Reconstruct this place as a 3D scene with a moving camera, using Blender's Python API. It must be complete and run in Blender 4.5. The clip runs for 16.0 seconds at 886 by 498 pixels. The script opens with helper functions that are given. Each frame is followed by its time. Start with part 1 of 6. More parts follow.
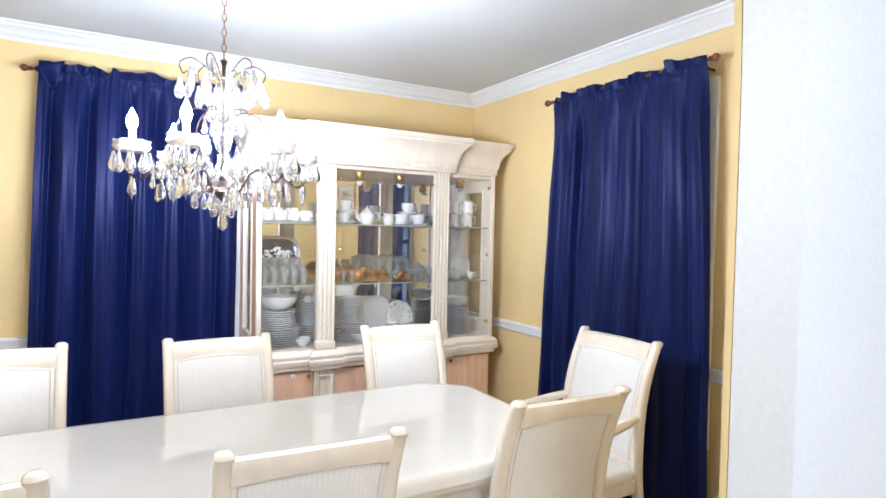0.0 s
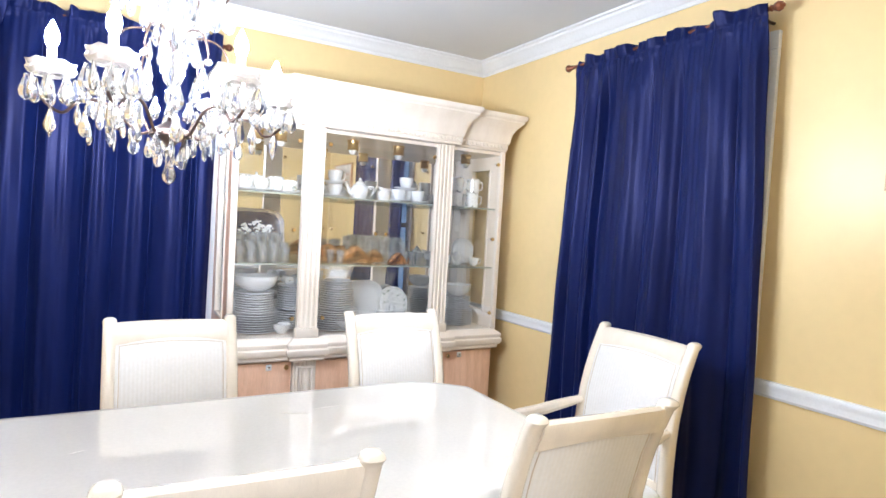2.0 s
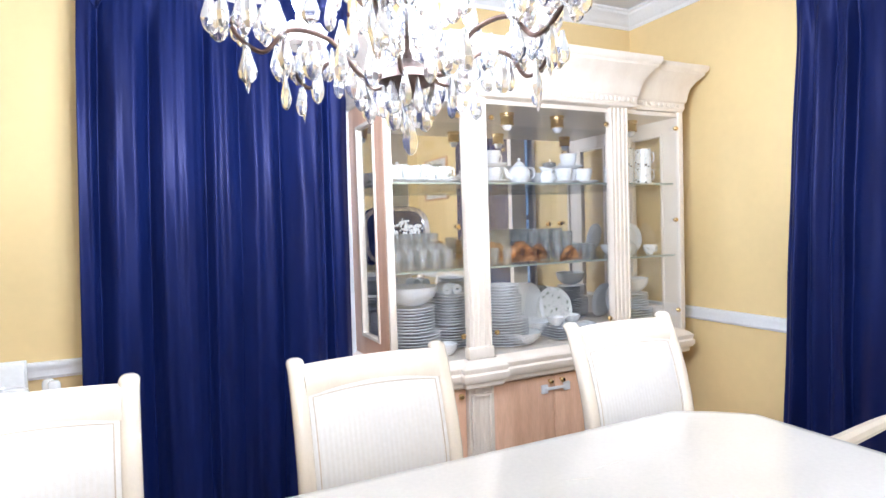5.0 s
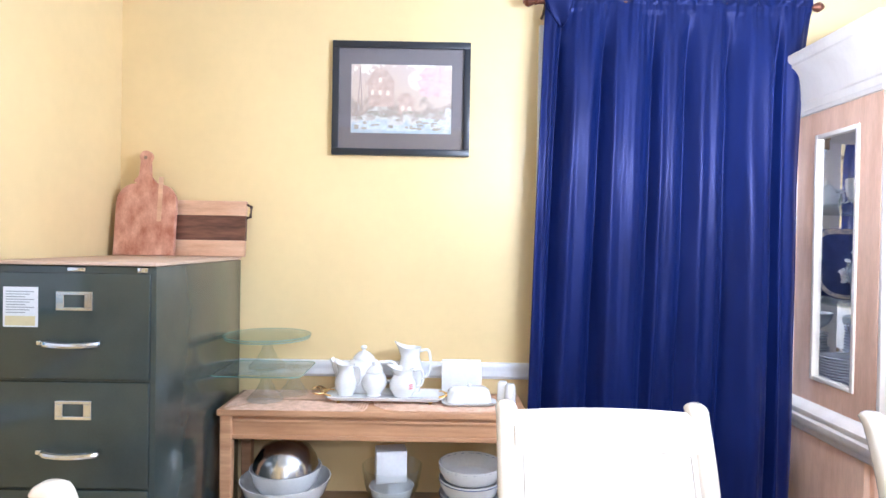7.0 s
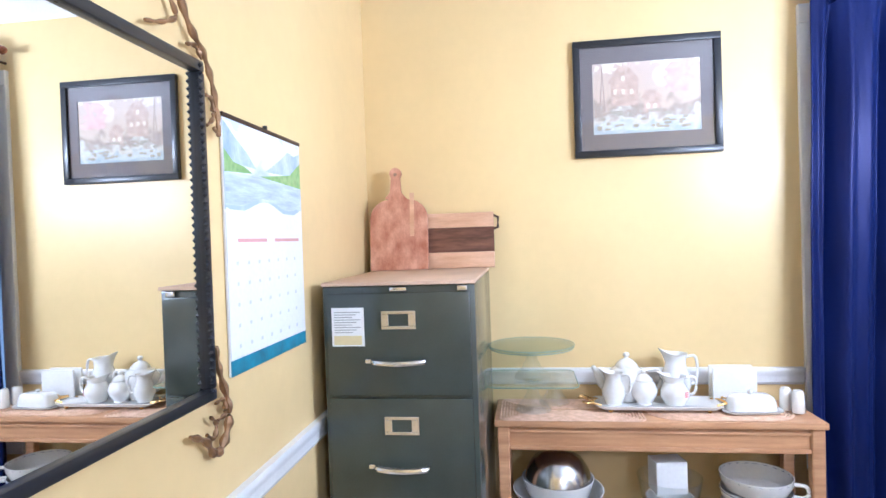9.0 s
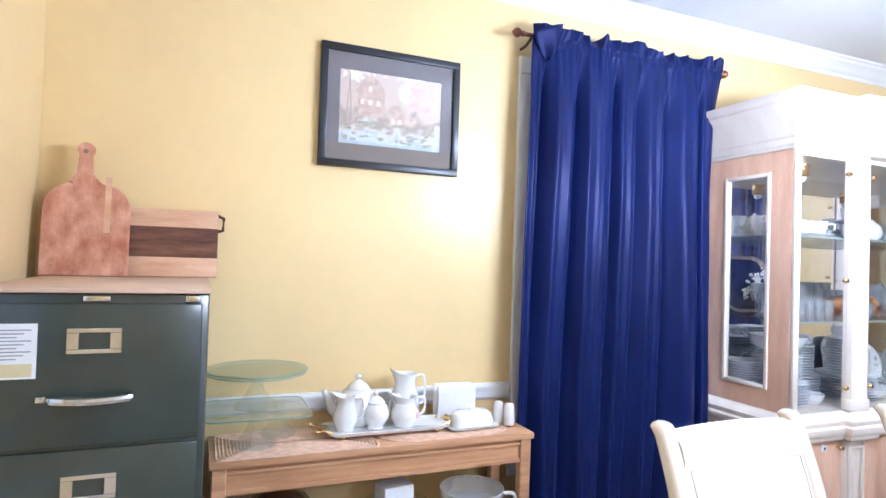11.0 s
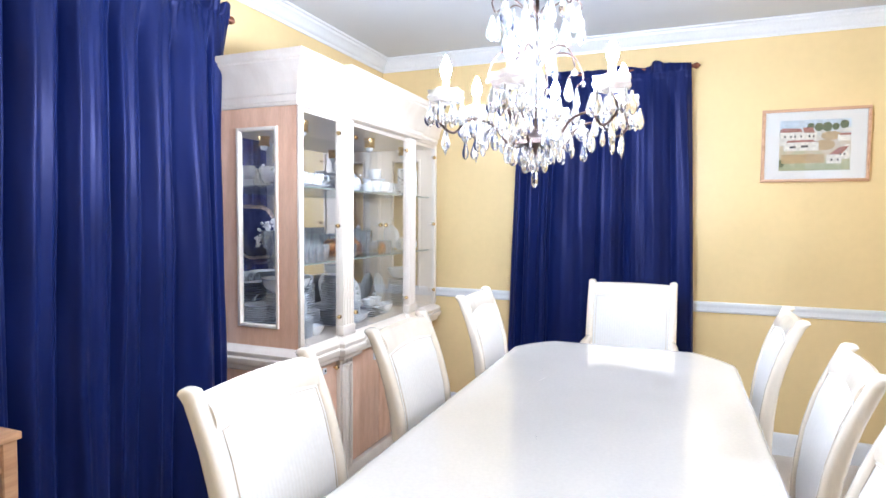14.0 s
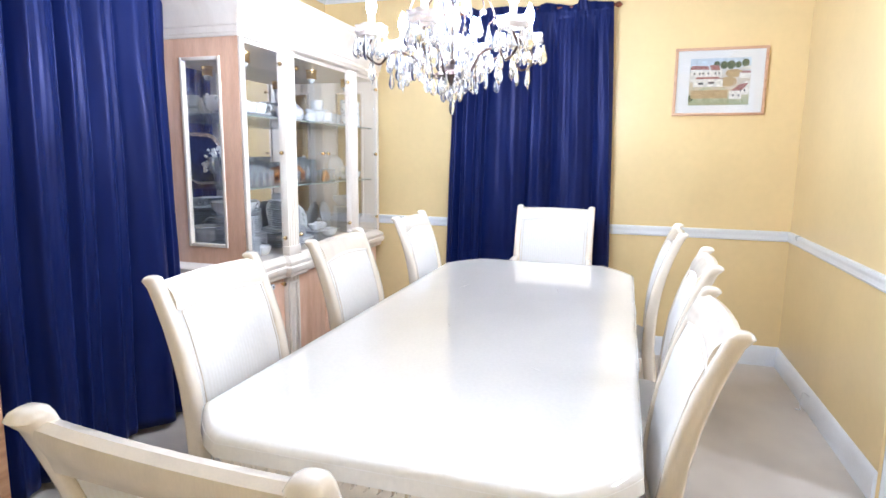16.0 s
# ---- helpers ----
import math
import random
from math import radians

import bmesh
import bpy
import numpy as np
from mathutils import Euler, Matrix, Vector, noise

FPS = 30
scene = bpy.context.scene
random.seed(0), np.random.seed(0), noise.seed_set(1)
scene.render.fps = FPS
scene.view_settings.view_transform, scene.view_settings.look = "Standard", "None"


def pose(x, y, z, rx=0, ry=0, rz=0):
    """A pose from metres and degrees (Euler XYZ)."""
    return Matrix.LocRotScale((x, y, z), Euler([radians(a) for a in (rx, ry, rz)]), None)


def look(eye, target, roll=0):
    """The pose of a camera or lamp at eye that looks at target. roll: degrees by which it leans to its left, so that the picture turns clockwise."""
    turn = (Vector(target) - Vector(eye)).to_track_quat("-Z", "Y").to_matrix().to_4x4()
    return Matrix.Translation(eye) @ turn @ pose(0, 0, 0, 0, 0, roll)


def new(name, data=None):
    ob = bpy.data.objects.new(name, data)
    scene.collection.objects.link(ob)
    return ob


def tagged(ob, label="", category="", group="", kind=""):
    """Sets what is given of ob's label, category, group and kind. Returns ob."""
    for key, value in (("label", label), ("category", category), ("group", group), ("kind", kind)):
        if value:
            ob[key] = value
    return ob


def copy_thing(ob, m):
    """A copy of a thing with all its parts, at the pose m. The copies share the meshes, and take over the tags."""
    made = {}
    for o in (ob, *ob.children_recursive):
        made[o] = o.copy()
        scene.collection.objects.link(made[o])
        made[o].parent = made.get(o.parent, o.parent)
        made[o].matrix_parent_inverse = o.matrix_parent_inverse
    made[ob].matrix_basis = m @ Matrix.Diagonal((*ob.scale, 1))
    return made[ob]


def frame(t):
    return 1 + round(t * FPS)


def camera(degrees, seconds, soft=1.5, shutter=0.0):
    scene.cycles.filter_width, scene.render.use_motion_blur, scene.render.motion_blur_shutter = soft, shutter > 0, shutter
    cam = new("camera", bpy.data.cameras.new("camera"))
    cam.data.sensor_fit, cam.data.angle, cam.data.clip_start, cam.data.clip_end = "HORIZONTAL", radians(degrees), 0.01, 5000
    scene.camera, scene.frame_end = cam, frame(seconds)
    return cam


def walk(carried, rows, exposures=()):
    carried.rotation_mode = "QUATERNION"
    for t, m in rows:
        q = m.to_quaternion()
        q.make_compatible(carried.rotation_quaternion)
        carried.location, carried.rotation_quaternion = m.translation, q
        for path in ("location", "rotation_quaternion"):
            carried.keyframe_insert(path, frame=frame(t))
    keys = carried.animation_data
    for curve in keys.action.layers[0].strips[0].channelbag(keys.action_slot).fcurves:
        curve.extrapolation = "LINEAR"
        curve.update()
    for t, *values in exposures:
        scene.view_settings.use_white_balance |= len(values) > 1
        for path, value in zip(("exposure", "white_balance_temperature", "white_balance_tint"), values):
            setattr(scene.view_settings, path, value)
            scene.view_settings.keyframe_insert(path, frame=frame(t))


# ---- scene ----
cam = camera(74.4, 16.0)
PATH = [
    (0, (-0.453, 2.044, 1.478), (0.544, 3.777, 1.42), 1.2),
    (0.5, (-0.462, 2.108, 1.465), (0.632, 3.783, 1.459), 1.6),
    (1, (-0.382, 2.22, 1.455), (0.566, 3.981, 1.447), 1.2),
    (1.5, (-0.298, 2.301, 1.436), (0.68, 4.046, 1.414), 3.1),
    (2, (-0.245, 2.396, 1.397), (0.749, 4.13, 1.316), 3.3),
    (2.5, (-0.211, 2.54, 1.369), (0.915, 4.189, 1.248), 3.1),
    (3, (-0.216, 2.691, 1.356), (1.03, 4.256, 1.336), 3.6),
    (3.2, (-0.228, 2.738, 1.356), (0.992, 4.323, 1.336), 3.8),
    (5.3, (-0.602, 3.269, 1.328), (0.2, 5.099, 1.248), -3.0),
    (5.5, (-0.661, 3.302, 1.321), (0.091, 5.153, 1.244), -3.3),
    (6, (-0.797, 3.382, 1.316), (-0.336, 5.327, 1.247), -0.4),
    (6.5, (-0.955, 3.476, 1.327), (-0.748, 5.465, 1.294), -2.4),
    (7, (-1.142, 3.488, 1.351), (-1.134, 5.488, 1.329), 1.0),
    (7.5, (-1.37, 3.462, 1.366), (-1.453, 5.46, 1.343), -0.7),
    (8, (-1.468, 3.402, 1.385), (-1.786, 5.377, 1.357), -2.5),
    (8.2, (-1.53, 3.416, 1.387), (-1.899, 5.381, 1.354), -1.7),
    (10.3, (-1.996, 3.573, 1.408), (-1.646, 5.542, 1.373), -0.1),
    (10.5, (-1.978, 3.597, 1.401), (-1.482, 5.535, 1.356), 0.8),
    (11, (-1.944, 3.7, 1.361), (-1.182, 5.548, 1.401), 1.8),
    (11.5, (-1.897, 3.746, 1.378), (-1.022, 5.543, 1.427), 1.9),
    (12, (-1.894, 3.793, 1.385), (-0.861, 5.504, 1.459), 0.3),
    (12.5, (-1.884, 3.838, 1.405), (-0.511, 5.29, 1.477), 0.8),
    (13, (-1.888, 3.817, 1.376), (-0.326, 5.065, 1.332), 0.4),
    (13.5, (-1.893, 3.799, 1.382), (-0.162, 4.797, 1.292), 0.4),
    (14, (-1.899, 3.791, 1.373), (-0.043, 4.529, 1.266), 0.4),
    (14.5, (-1.921, 3.722, 1.365), (-0.039, 4.377, 1.196), 0.1),
    (15, (-1.985, 3.67, 1.34), (-0.096, 4.282, 1.1), 1.0),
    (15.5, (-2.062, 3.693, 1.346), (-0.167, 4.239, 1.019), 1.4),
    (16, (-2.137, 3.596, 1.325), (-0.251, 4.181, 1.009), 0.6),
]
walk(cam, [(t, look(eye, target, roll)) for t, eye, target, roll in PATH], [(0, 0.95, 4900, 8), (1, 1.02, 4950, 8), (3, 1.17, 4750, 10), (5.5, 1.17, 4850, 10), (6, 1.2, 4950, 8), (6.5, 1.32, 4650, 11), (7, 1.47, 4500, 12), (8, 1.48, 4450, 12), (10.5, 1.42, 4450, 12), (12.5, 1.2, 4600, 10), (16, 1.17, 4650, 10)])

# ---- light ----
world = bpy.data.worlds.new("world")
scene.world = world
world.use_nodes = True
world.node_tree.nodes["Background"].inputs[0].default_value = (0.55, 0.65, 0.8, 1)
world.node_tree.nodes["Background"].inputs[1].default_value = 0.3
BULB = 620.0
# Strength of the unseen lamp added in the hall as fill.
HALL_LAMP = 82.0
scene.cycles.transparent_max_bounces = 32
XW, XE, YS, YN, ZC = -2.41, 1.95, 2.60, 5.80, 2.51


# ---- materials ----
def mat(name, color, rough=0.5, metal=0.0, vary=0.06, scale=6.0, fine=0.03, fscale=90.0, bump=0.0, bscale=60.0, stretch=(1, 1, 1), color2=None, coat=0.0, sheen=0.0, spec=0.5):
    m = bpy.data.materials.new(name)
    m.use_nodes = True
    n, l = m.node_tree.nodes, m.node_tree.links
    b = n["Principled BSDF"]
    tc = n.new("ShaderNodeTexCoord")
    mp = n.new("ShaderNodeMapping")
    mp.inputs["Scale"].default_value = stretch
    l.new(tc.outputs["Object"], mp.inputs[0])
    a, c = n.new("ShaderNodeTexNoise"), n.new("ShaderNodeTexNoise")
    for t, s, d in ((a, scale, 4), (c, fscale, 2)):
        t.inputs["Scale"].default_value = s
        t.inputs["Detail"].default_value = d
        l.new(mp.outputs[0], t.inputs["Vector"])
    ramp = n.new("ShaderNodeValToRGB")
    c2 = color2 or [v * (1 - 2 * vary) for v in color]
    ramp.color_ramp.elements[0].color = (*c2, 1)
    ramp.color_ramp.elements[1].color = (*[min(1, v * (1 + vary)) for v in color], 1)
    ramp.color_ramp.elements[0].position, ramp.color_ramp.elements[1].position = 0.3, 0.7
    l.new(a.outputs["Fac"], ramp.inputs[0])
    hsv = n.new("ShaderNodeHueSaturation")
    mr = n.new("ShaderNodeMapRange")
    mr.inputs["To Min"].default_value, mr.inputs["To Max"].default_value = 1 - 2 * fine, 1 + 2 * fine
    l.new(c.outputs["Fac"], mr.inputs["Value"])
    l.new(mr.outputs[0], hsv.inputs["Value"])
    l.new(ramp.outputs[0], hsv.inputs["Color"])
    l.new(hsv.outputs[0], b.inputs["Base Color"])
    rr = n.new("ShaderNodeMapRange")
    rr.inputs["To Min"].default_value, rr.inputs["To Max"].default_value = max(0, rough - 0.06), min(1, rough + 0.06)
    l.new(a.outputs["Fac"], rr.inputs["Value"])
    l.new(rr.outputs[0], b.inputs["Roughness"])
    b.inputs["Metallic"].default_value = metal
    b.inputs["Coat Weight"].default_value = coat
    b.inputs["Coat Roughness"].default_value = 0.12
    b.inputs["Sheen Weight"].default_value = sheen
    b.inputs["Specular IOR Level"].default_value = spec
    if bump:
        bt = n.new("ShaderNodeTexNoise")
        bt.inputs["Scale"].default_value = bscale
        bt.inputs["Detail"].default_value = 3
        l.new(mp.outputs[0], bt.inputs["Vector"])
        bp = n.new("ShaderNodeBump")
        bp.inputs["Strength"].default_value = bump
        bp.inputs["Distance"].default_value = 0.002
        l.new(bt.outputs["Fac"], bp.inputs["Height"])
        l.new(bp.outputs[0], b.inputs["Normal"])
    return m


def pane_mat(name, tint=(1, 1, 1), gloss=0.12):
    m = bpy.data.materials.new(name)
    m.use_nodes = True
    n, l = m.node_tree.nodes, m.node_tree.links
    n.clear()
    out, mix, tr, gl, fr, pw, ad = (n.new("ShaderNode" + k) for k in ("OutputMaterial", "MixShader", "BsdfTransparent", "BsdfGlossy", "LayerWeight", "Math", "Math"))
    tr.inputs[0].default_value = (*tint, 1)
    gl.inputs["Roughness"].default_value = 0.02
    pw.operation, ad.operation = "POWER", "MULTIPLY_ADD"
    pw.inputs[1].default_value = 4.5
    ad.inputs[1].default_value, ad.inputs[2].default_value = 0.6, gloss * 0.25
    l.new(fr.outputs["Facing"], pw.inputs[0])
    l.new(pw.outputs[0], ad.inputs[0])
    l.new(ad.outputs[0], mix.inputs[0])
    l.new(tr.outputs[0], mix.inputs[1])
    l.new(gl.outputs[0], mix.inputs[2])
    l.new(mix.outputs[0], out.inputs[0])
    return m


def striped(name, color, color2, period, axis=0, rough=0.8):
    m = mat(name, color, rough, vary=0.02, bump=0.25, bscale=500, sheen=0.2)
    n, l = m.node_tree.nodes, m.node_tree.links
    w = n.new("ShaderNodeTexWave")
    w.bands_direction = "XYZ"[axis]
    w.inputs["Scale"].default_value = 0.314 / period
    tc = [k for k in n if k.type == "TEX_COORD"][0]
    l.new(tc.outputs["Object"], w.inputs["Vector"])
    mx = n.new("ShaderNodeMix")
    mx.data_type = "RGBA"
    ramp = [k for k in n if k.type == "VALTORGB"][0]
    hsv = [k for k in n if k.type == "HUE_SAT"][0]
    st = n.new("ShaderNodeValToRGB")
    st.color_ramp.elements[0].position, st.color_ramp.elements[1].position = 0.35, 0.65
    l.new(w.outputs["Fac"], st.inputs[0])
    l.new(st.outputs[0], mx.inputs["Factor"])
    l.new(ramp.outputs[0], mx.inputs["A"])
    mx.inputs["B"].default_value = (*color2, 1)
    l.new(mx.outputs["Result"], hsv.inputs["Color"])
    return m


def emit(name, color, strength):
    m = bpy.data.materials.new(name)
    m.use_nodes = True
    b = m.node_tree.nodes["Principled BSDF"]
    b.inputs["Base Color"].default_value = (*color, 1)
    b.inputs["Emission Color"].default_value = (*color, 1)
    b.inputs["Emission Strength"].default_value = strength
    return m


def wood(name, dark, light, stretch=(1, 12, 12), rough=0.45, scale=4.0, coat=0.1):
    return mat(name, light, rough, color2=dark, scale=scale, stretch=stretch, fine=0.06, fscale=40, bump=0.15, bscale=30, coat=coat)


WALL = mat("yellow_paint", (0.80, 0.622, 0.305), 0.34, spec=0.36, vary=0.035, scale=1.6, fine=0.015, fscale=25, bump=0.2, bscale=22)
WHITE_WALL = mat("white_wall_paint", (0.82, 0.83, 0.83), 0.5, vary=0.02, scale=2, bump=0.1)
CEIL = mat("ceiling_paint", (0.66, 0.67, 0.69), 0.8, vary=0.02, scale=1.5, fine=0.01, bump=0.15, bscale=80)
TRIM = mat("white_gloss_trim", (0.80, 0.81, 0.83), 0.3, vary=0.02, scale=5, bump=0.05)
CARPET = mat("beige_carpet", (0.66, 0.60, 0.52), 0.95, color2=(0.48, 0.42, 0.35), vary=0.08, scale=1.6, fine=0.15, fscale=500, bump=0.9, bscale=420, sheen=0.3)
NAVY = mat("navy_velvet", (0.0065, 0.0120, 0.070), 0.40, vary=0.12, scale=5, fine=0.05, fscale=300, bump=0.15, bscale=500, sheen=0.14, spec=0.29, stretch=(3, 3, 0.5))
nb_ = NAVY.node_tree.nodes["Principled BSDF"]
nb_.inputs["Sheen Tint"].default_value = (0.22, 0.26, 1.0, 1)
nb_.inputs["Sheen Roughness"].default_value = 0.35
nb_.inputs["Specular Tint"].default_value = (0.5, 0.5, 1.0, 1)
CREAM = mat("cream_lacquer", (0.89, 0.80, 0.66), 0.22, vary=0.03, scale=5, stretch=(5, 5, 1), coat=0.5)
FABRIC = striped("white_striped_upholstery", (0.87, 0.845, 0.81), (0.84, 0.81, 0.765), 0.013)
PIPING = mat("tan_piping", (0.68, 0.58, 0.45), 0.6)
CLOTH = mat("cream_table_cover", (0.88, 0.84, 0.77), 0.05, vary=0.02, scale=3, bump=0.06, bscale=5, coat=0.3)
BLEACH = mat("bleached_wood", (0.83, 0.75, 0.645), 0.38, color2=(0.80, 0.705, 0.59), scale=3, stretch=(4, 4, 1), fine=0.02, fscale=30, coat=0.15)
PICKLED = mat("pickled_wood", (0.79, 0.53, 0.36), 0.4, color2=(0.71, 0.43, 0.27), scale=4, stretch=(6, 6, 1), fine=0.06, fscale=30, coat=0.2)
CREASE = mat("dark_joint", (0.25, 0.17, 0.11), 0.7)
BRASS = mat("brass", (0.78, 0.58, 0.28), 0.25, metal=1.0)
OLD_BRASS = mat("aged_brass", (0.35, 0.22, 0.12), 0.4, metal=0.8, vary=0.2, scale=30)
IRON = mat("bronzed_iron", (0.09, 0.055, 0.04), 0.45, metal=0.6, vary=0.3, scale=20)
COPPER_ROD = mat("copper_rod", (0.22, 0.085, 0.045), 0.35, metal=0.7, vary=0.2, scale=20)
CHROME = mat("chrome", (0.75, 0.75, 0.76), 0.18, metal=1.0)
GREEN = mat("dark_green_enamel", (0.045, 0.058, 0.052), 0.2, vary=0.08, scale=6, fine=0.05, fscale=200, coat=0.3)
TAN_TOP = mat("tan_paper", (0.62, 0.45, 0.32), 0.8, vary=0.05, bump=0.3, bscale=40)
PINE = wood("oak_veneer", (0.46, 0.245, 0.115), (0.61, 0.36, 0.185))
BOARD = wood("acacia_board", (0.36, 0.12, 0.06), (0.66, 0.37, 0.25), stretch=(5, 5, 3), scale=5)
WALNUT = wood("walnut_board", (0.07, 0.025, 0.015), (0.20, 0.09, 0.05), stretch=(1.5, 6, 9), scale=7)
SAP = wood("pale_sapwood", (0.58, 0.33, 0.19), (0.72, 0.48, 0.30), stretch=(1.5, 6, 9))
CHINA = mat("white_china", (0.84, 0.84, 0.83), 0.12, vary=0.01, coat=0.5)
BLUE_RIM = mat("blue_rimmed_china", (0.88, 0.89, 0.91), 0.15, vary=0.03)
BLACK = mat("black_frame", (0.02, 0.022, 0.028), 0.3, vary=0.1)
MATBOARD = mat("grey_matboard", (0.17, 0.15, 0.155), 0.75, vary=0.03)
WHITE_MAT = mat("white_matboard", (0.80, 0.79, 0.76), 0.8, vary=0.01)
OAK_FRAME = wood("oak_frame", (0.50, 0.28, 0.15), (0.66, 0.42, 0.26))
PAPER = mat("paper", (0.82, 0.83, 0.85), 0.6, vary=0.02)
TEAL = mat("blue_print", (0.05, 0.24, 0.36), 0.5, vary=0.2, scale=20)
FISH = mat("copper_glaze", (0.80, 0.42, 0.18), 0.2, metal=0.85, vary=0.3, scale=25, bump=1.0, bscale=90)
STEEL = mat("brushed_steel", (0.6, 0.6, 0.6), 0.2, metal=1.0)
GLASS = pane_mat("clear_pane", (0.998, 0.999, 0.998), 0.36)
# Colour made paler to stand in for light shining through the shelf edges.
SHELF_EDGE = mat("lit_glass_edge", (0.34, 0.38, 0.32), 0.2)
SHELF_GLASS = pane_mat("shelf_glass", (0.96, 0.985, 0.975))
THIN_GLASS = pane_mat("glassware", (0.94, 0.96, 0.97), 1.0)
tn, tl = THIN_GLASS.node_tree.nodes, THIN_GLASS.node_tree.links
mixer = [k for k in tn if k.type == "MIX_SHADER"][0]
cloud, mix2 = tn.new("ShaderNodeBsdfDiffuse"), tn.new("ShaderNodeMixShader")
cloud.inputs[0].default_value = (0.9, 0.92, 0.93, 1)
mix2.inputs[0].default_value = 0.07
tl.new(mixer.outputs[0], mix2.inputs[1])
tl.new(cloud.outputs[0], mix2.inputs[2])
tl.new(mix2.outputs[0], [k for k in tn if k.type == "OUTPUT_MATERIAL"][0].inputs[0])
CLEAR_GLASS = pane_mat("clear_pressed_glass", (0.97, 0.985, 0.985), 0.4)
PIC_GLASS = pane_mat("picture_glass", (0.97, 0.97, 0.97), 0.2)
MIRROR = mat("mirror_silver", (0.86, 0.87, 0.87), 0.015, metal=1.0, vary=0.0, fine=0.0)
MIRROR.node_tree.nodes["Principled BSDF"].inputs["Roughness"].default_value = 0.01
for link in [k for k in MIRROR.node_tree.links if k.to_socket.name == "Roughness"]:
    MIRROR.node_tree.links.remove(link)
FLAME = emit("bulb_glow", (1.0, 0.90, 0.78), BULB)
HALL_GLOW = emit("hall_fill_glow", (1.0, 0.85, 0.70), HALL_LAMP)
CANDLE = mat("candle_sleeve", (0.85, 0.62, 0.50), 0.4)
CRYSTAL = bpy.data.materials.new("crystal")
CRYSTAL.use_nodes = True
cb = CRYSTAL.node_tree.nodes["Principled BSDF"]
cb.inputs["Base Color"].default_value = (1, 1, 1, 1)
cb.inputs["Roughness"].default_value = 0.03
cb.inputs["IOR"].default_value = 1.52
cb.inputs["Transmission Weight"].default_value = 0.94

FROST = mat("white_cut_glass", (0.88, 0.83, 0.78), 0.12, vary=0.05, scale=60, bump=0.4, bscale=120, coat=0.4)
FROST.node_tree.nodes["Principled BSDF"].inputs["Transmission Weight"].default_value = 0.5


for paint in (WALL, WHITE_WALL):
    for node in paint.node_tree.nodes:
        if node.type == "MAP_RANGE" and node.outputs[0].links and node.outputs[0].links[0].to_socket.name == "Roughness":
            mid = (node.inputs["To Min"].default_value + node.inputs["To Max"].default_value) / 2
            node.inputs["To Min"].default_value, node.inputs["To Max"].default_value = mid - 0.01, mid + 0.01
PANES = (GLASS, SHELF_GLASS, PIC_GLASS)


# ---- building helpers ----
def thing(name, label, category, loc=(0, 0, 0), rz=0.0, group=""):
    ob = new(name)
    ob.matrix_world = pose(*loc, 0, 0, rz)
    return tagged(ob, label, category, group)


def part(name, bm, material, parent=None, label="", smooth=35, kind=""):
    me = bpy.data.meshes.new(name)
    bm.to_mesh(me)
    bm.free()
    me.materials.append(material)
    if smooth:
        me.shade_smooth()
        me.set_sharp_from_angle(angle=radians(smooth))
    ob = new(name, me)
    ob.parent = parent
    if material in PANES:
        ob.visible_shadow = False
    return tagged(ob, label, "", "", kind)


def box(x0, x1, y0, y1, z0, z1, bev=0.0, bm=None, seg=2):
    bm = bm or bmesh.new()
    vs = [bm.verts.new((x, y, z)) for x in (x0, x1) for y in (y0, y1) for z in (z0, z1)]
    fs = [bm.faces.new([vs[i] for i in f]) for f in ((0, 1, 3, 2), (4, 6, 7, 5), (0, 4, 5, 1), (2, 3, 7, 6), (0, 2, 6, 4), (1, 5, 7, 3))]
    if bev:
        bmesh.ops.bevel(bm, geom=list({e for f in fs for e in f.edges}), offset=bev, segments=seg, affect="EDGES", profile=0.5)
    return bm


def loft(rings, bm=None, caps=True, closed=True):
    bm = bm or bmesh.new()
    rows = [[bm.verts.new(p) for p in r] for r in rings]
    n = len(rows[0])
    for a, b in zip(rows, rows[1:]):
        for i in range(n if closed else n - 1):
            bm.faces.new((a[i], a[(i + 1) % n], b[(i + 1) % n], b[i]))
    if caps and closed:
        bm.faces.new(rows[0][::-1])
        bm.faces.new(rows[-1])
    return bm


def lathe(profile, seg=24, bm=None, at=(0, 0, 0), squash=1.0):
    """profile: (radius, z) rows; a radius of 0 closes the end."""
    bm = bm or bmesh.new()
    rows = []
    for r, z in profile:
        if r < 1e-6:
            rows.append([bm.verts.new((at[0], at[1], at[2] + z))])
        else:
            rows.append([bm.verts.new((at[0] + r * math.cos(k * math.tau / seg), at[1] + squash * r * math.sin(k * math.tau / seg), at[2] + z)) for k in range(seg)])
    for a, b in zip(rows, rows[1:]):
        for i in range(seg):
            j = (i + 1) % seg
            q = [a[i % len(a)], a[j % len(a)], b[j % len(b)], b[i % len(b)]]
            q = [v for k, v in enumerate(q) if v not in q[:k]]
            if len(q) > 2:
                bm.faces.new(q)
    return bm


def tube(points, r, seg=8, bm=None, taper=None):
    """A round bar along points; taper: a radius at each point."""
    pts = [Vector(p) for p in points]
    rings = []
    up = Vector((0, 0, 1))
    for i, p in enumerate(pts):
        d = (pts[min(i + 1, len(pts) - 1)] - pts[max(i - 1, 0)]).normalized()
        s = d.cross(up)
        if s.length < 1e-3:
            s = d.cross(Vector((1, 0, 0)))
        s.normalize()
        u = s.cross(d)
        rad = taper[i] if taper else r
        rings.append([p + rad * (math.cos(k * math.tau / seg) * s + math.sin(k * math.tau / seg) * u) for k in range(seg)])
    return loft(rings, bm)


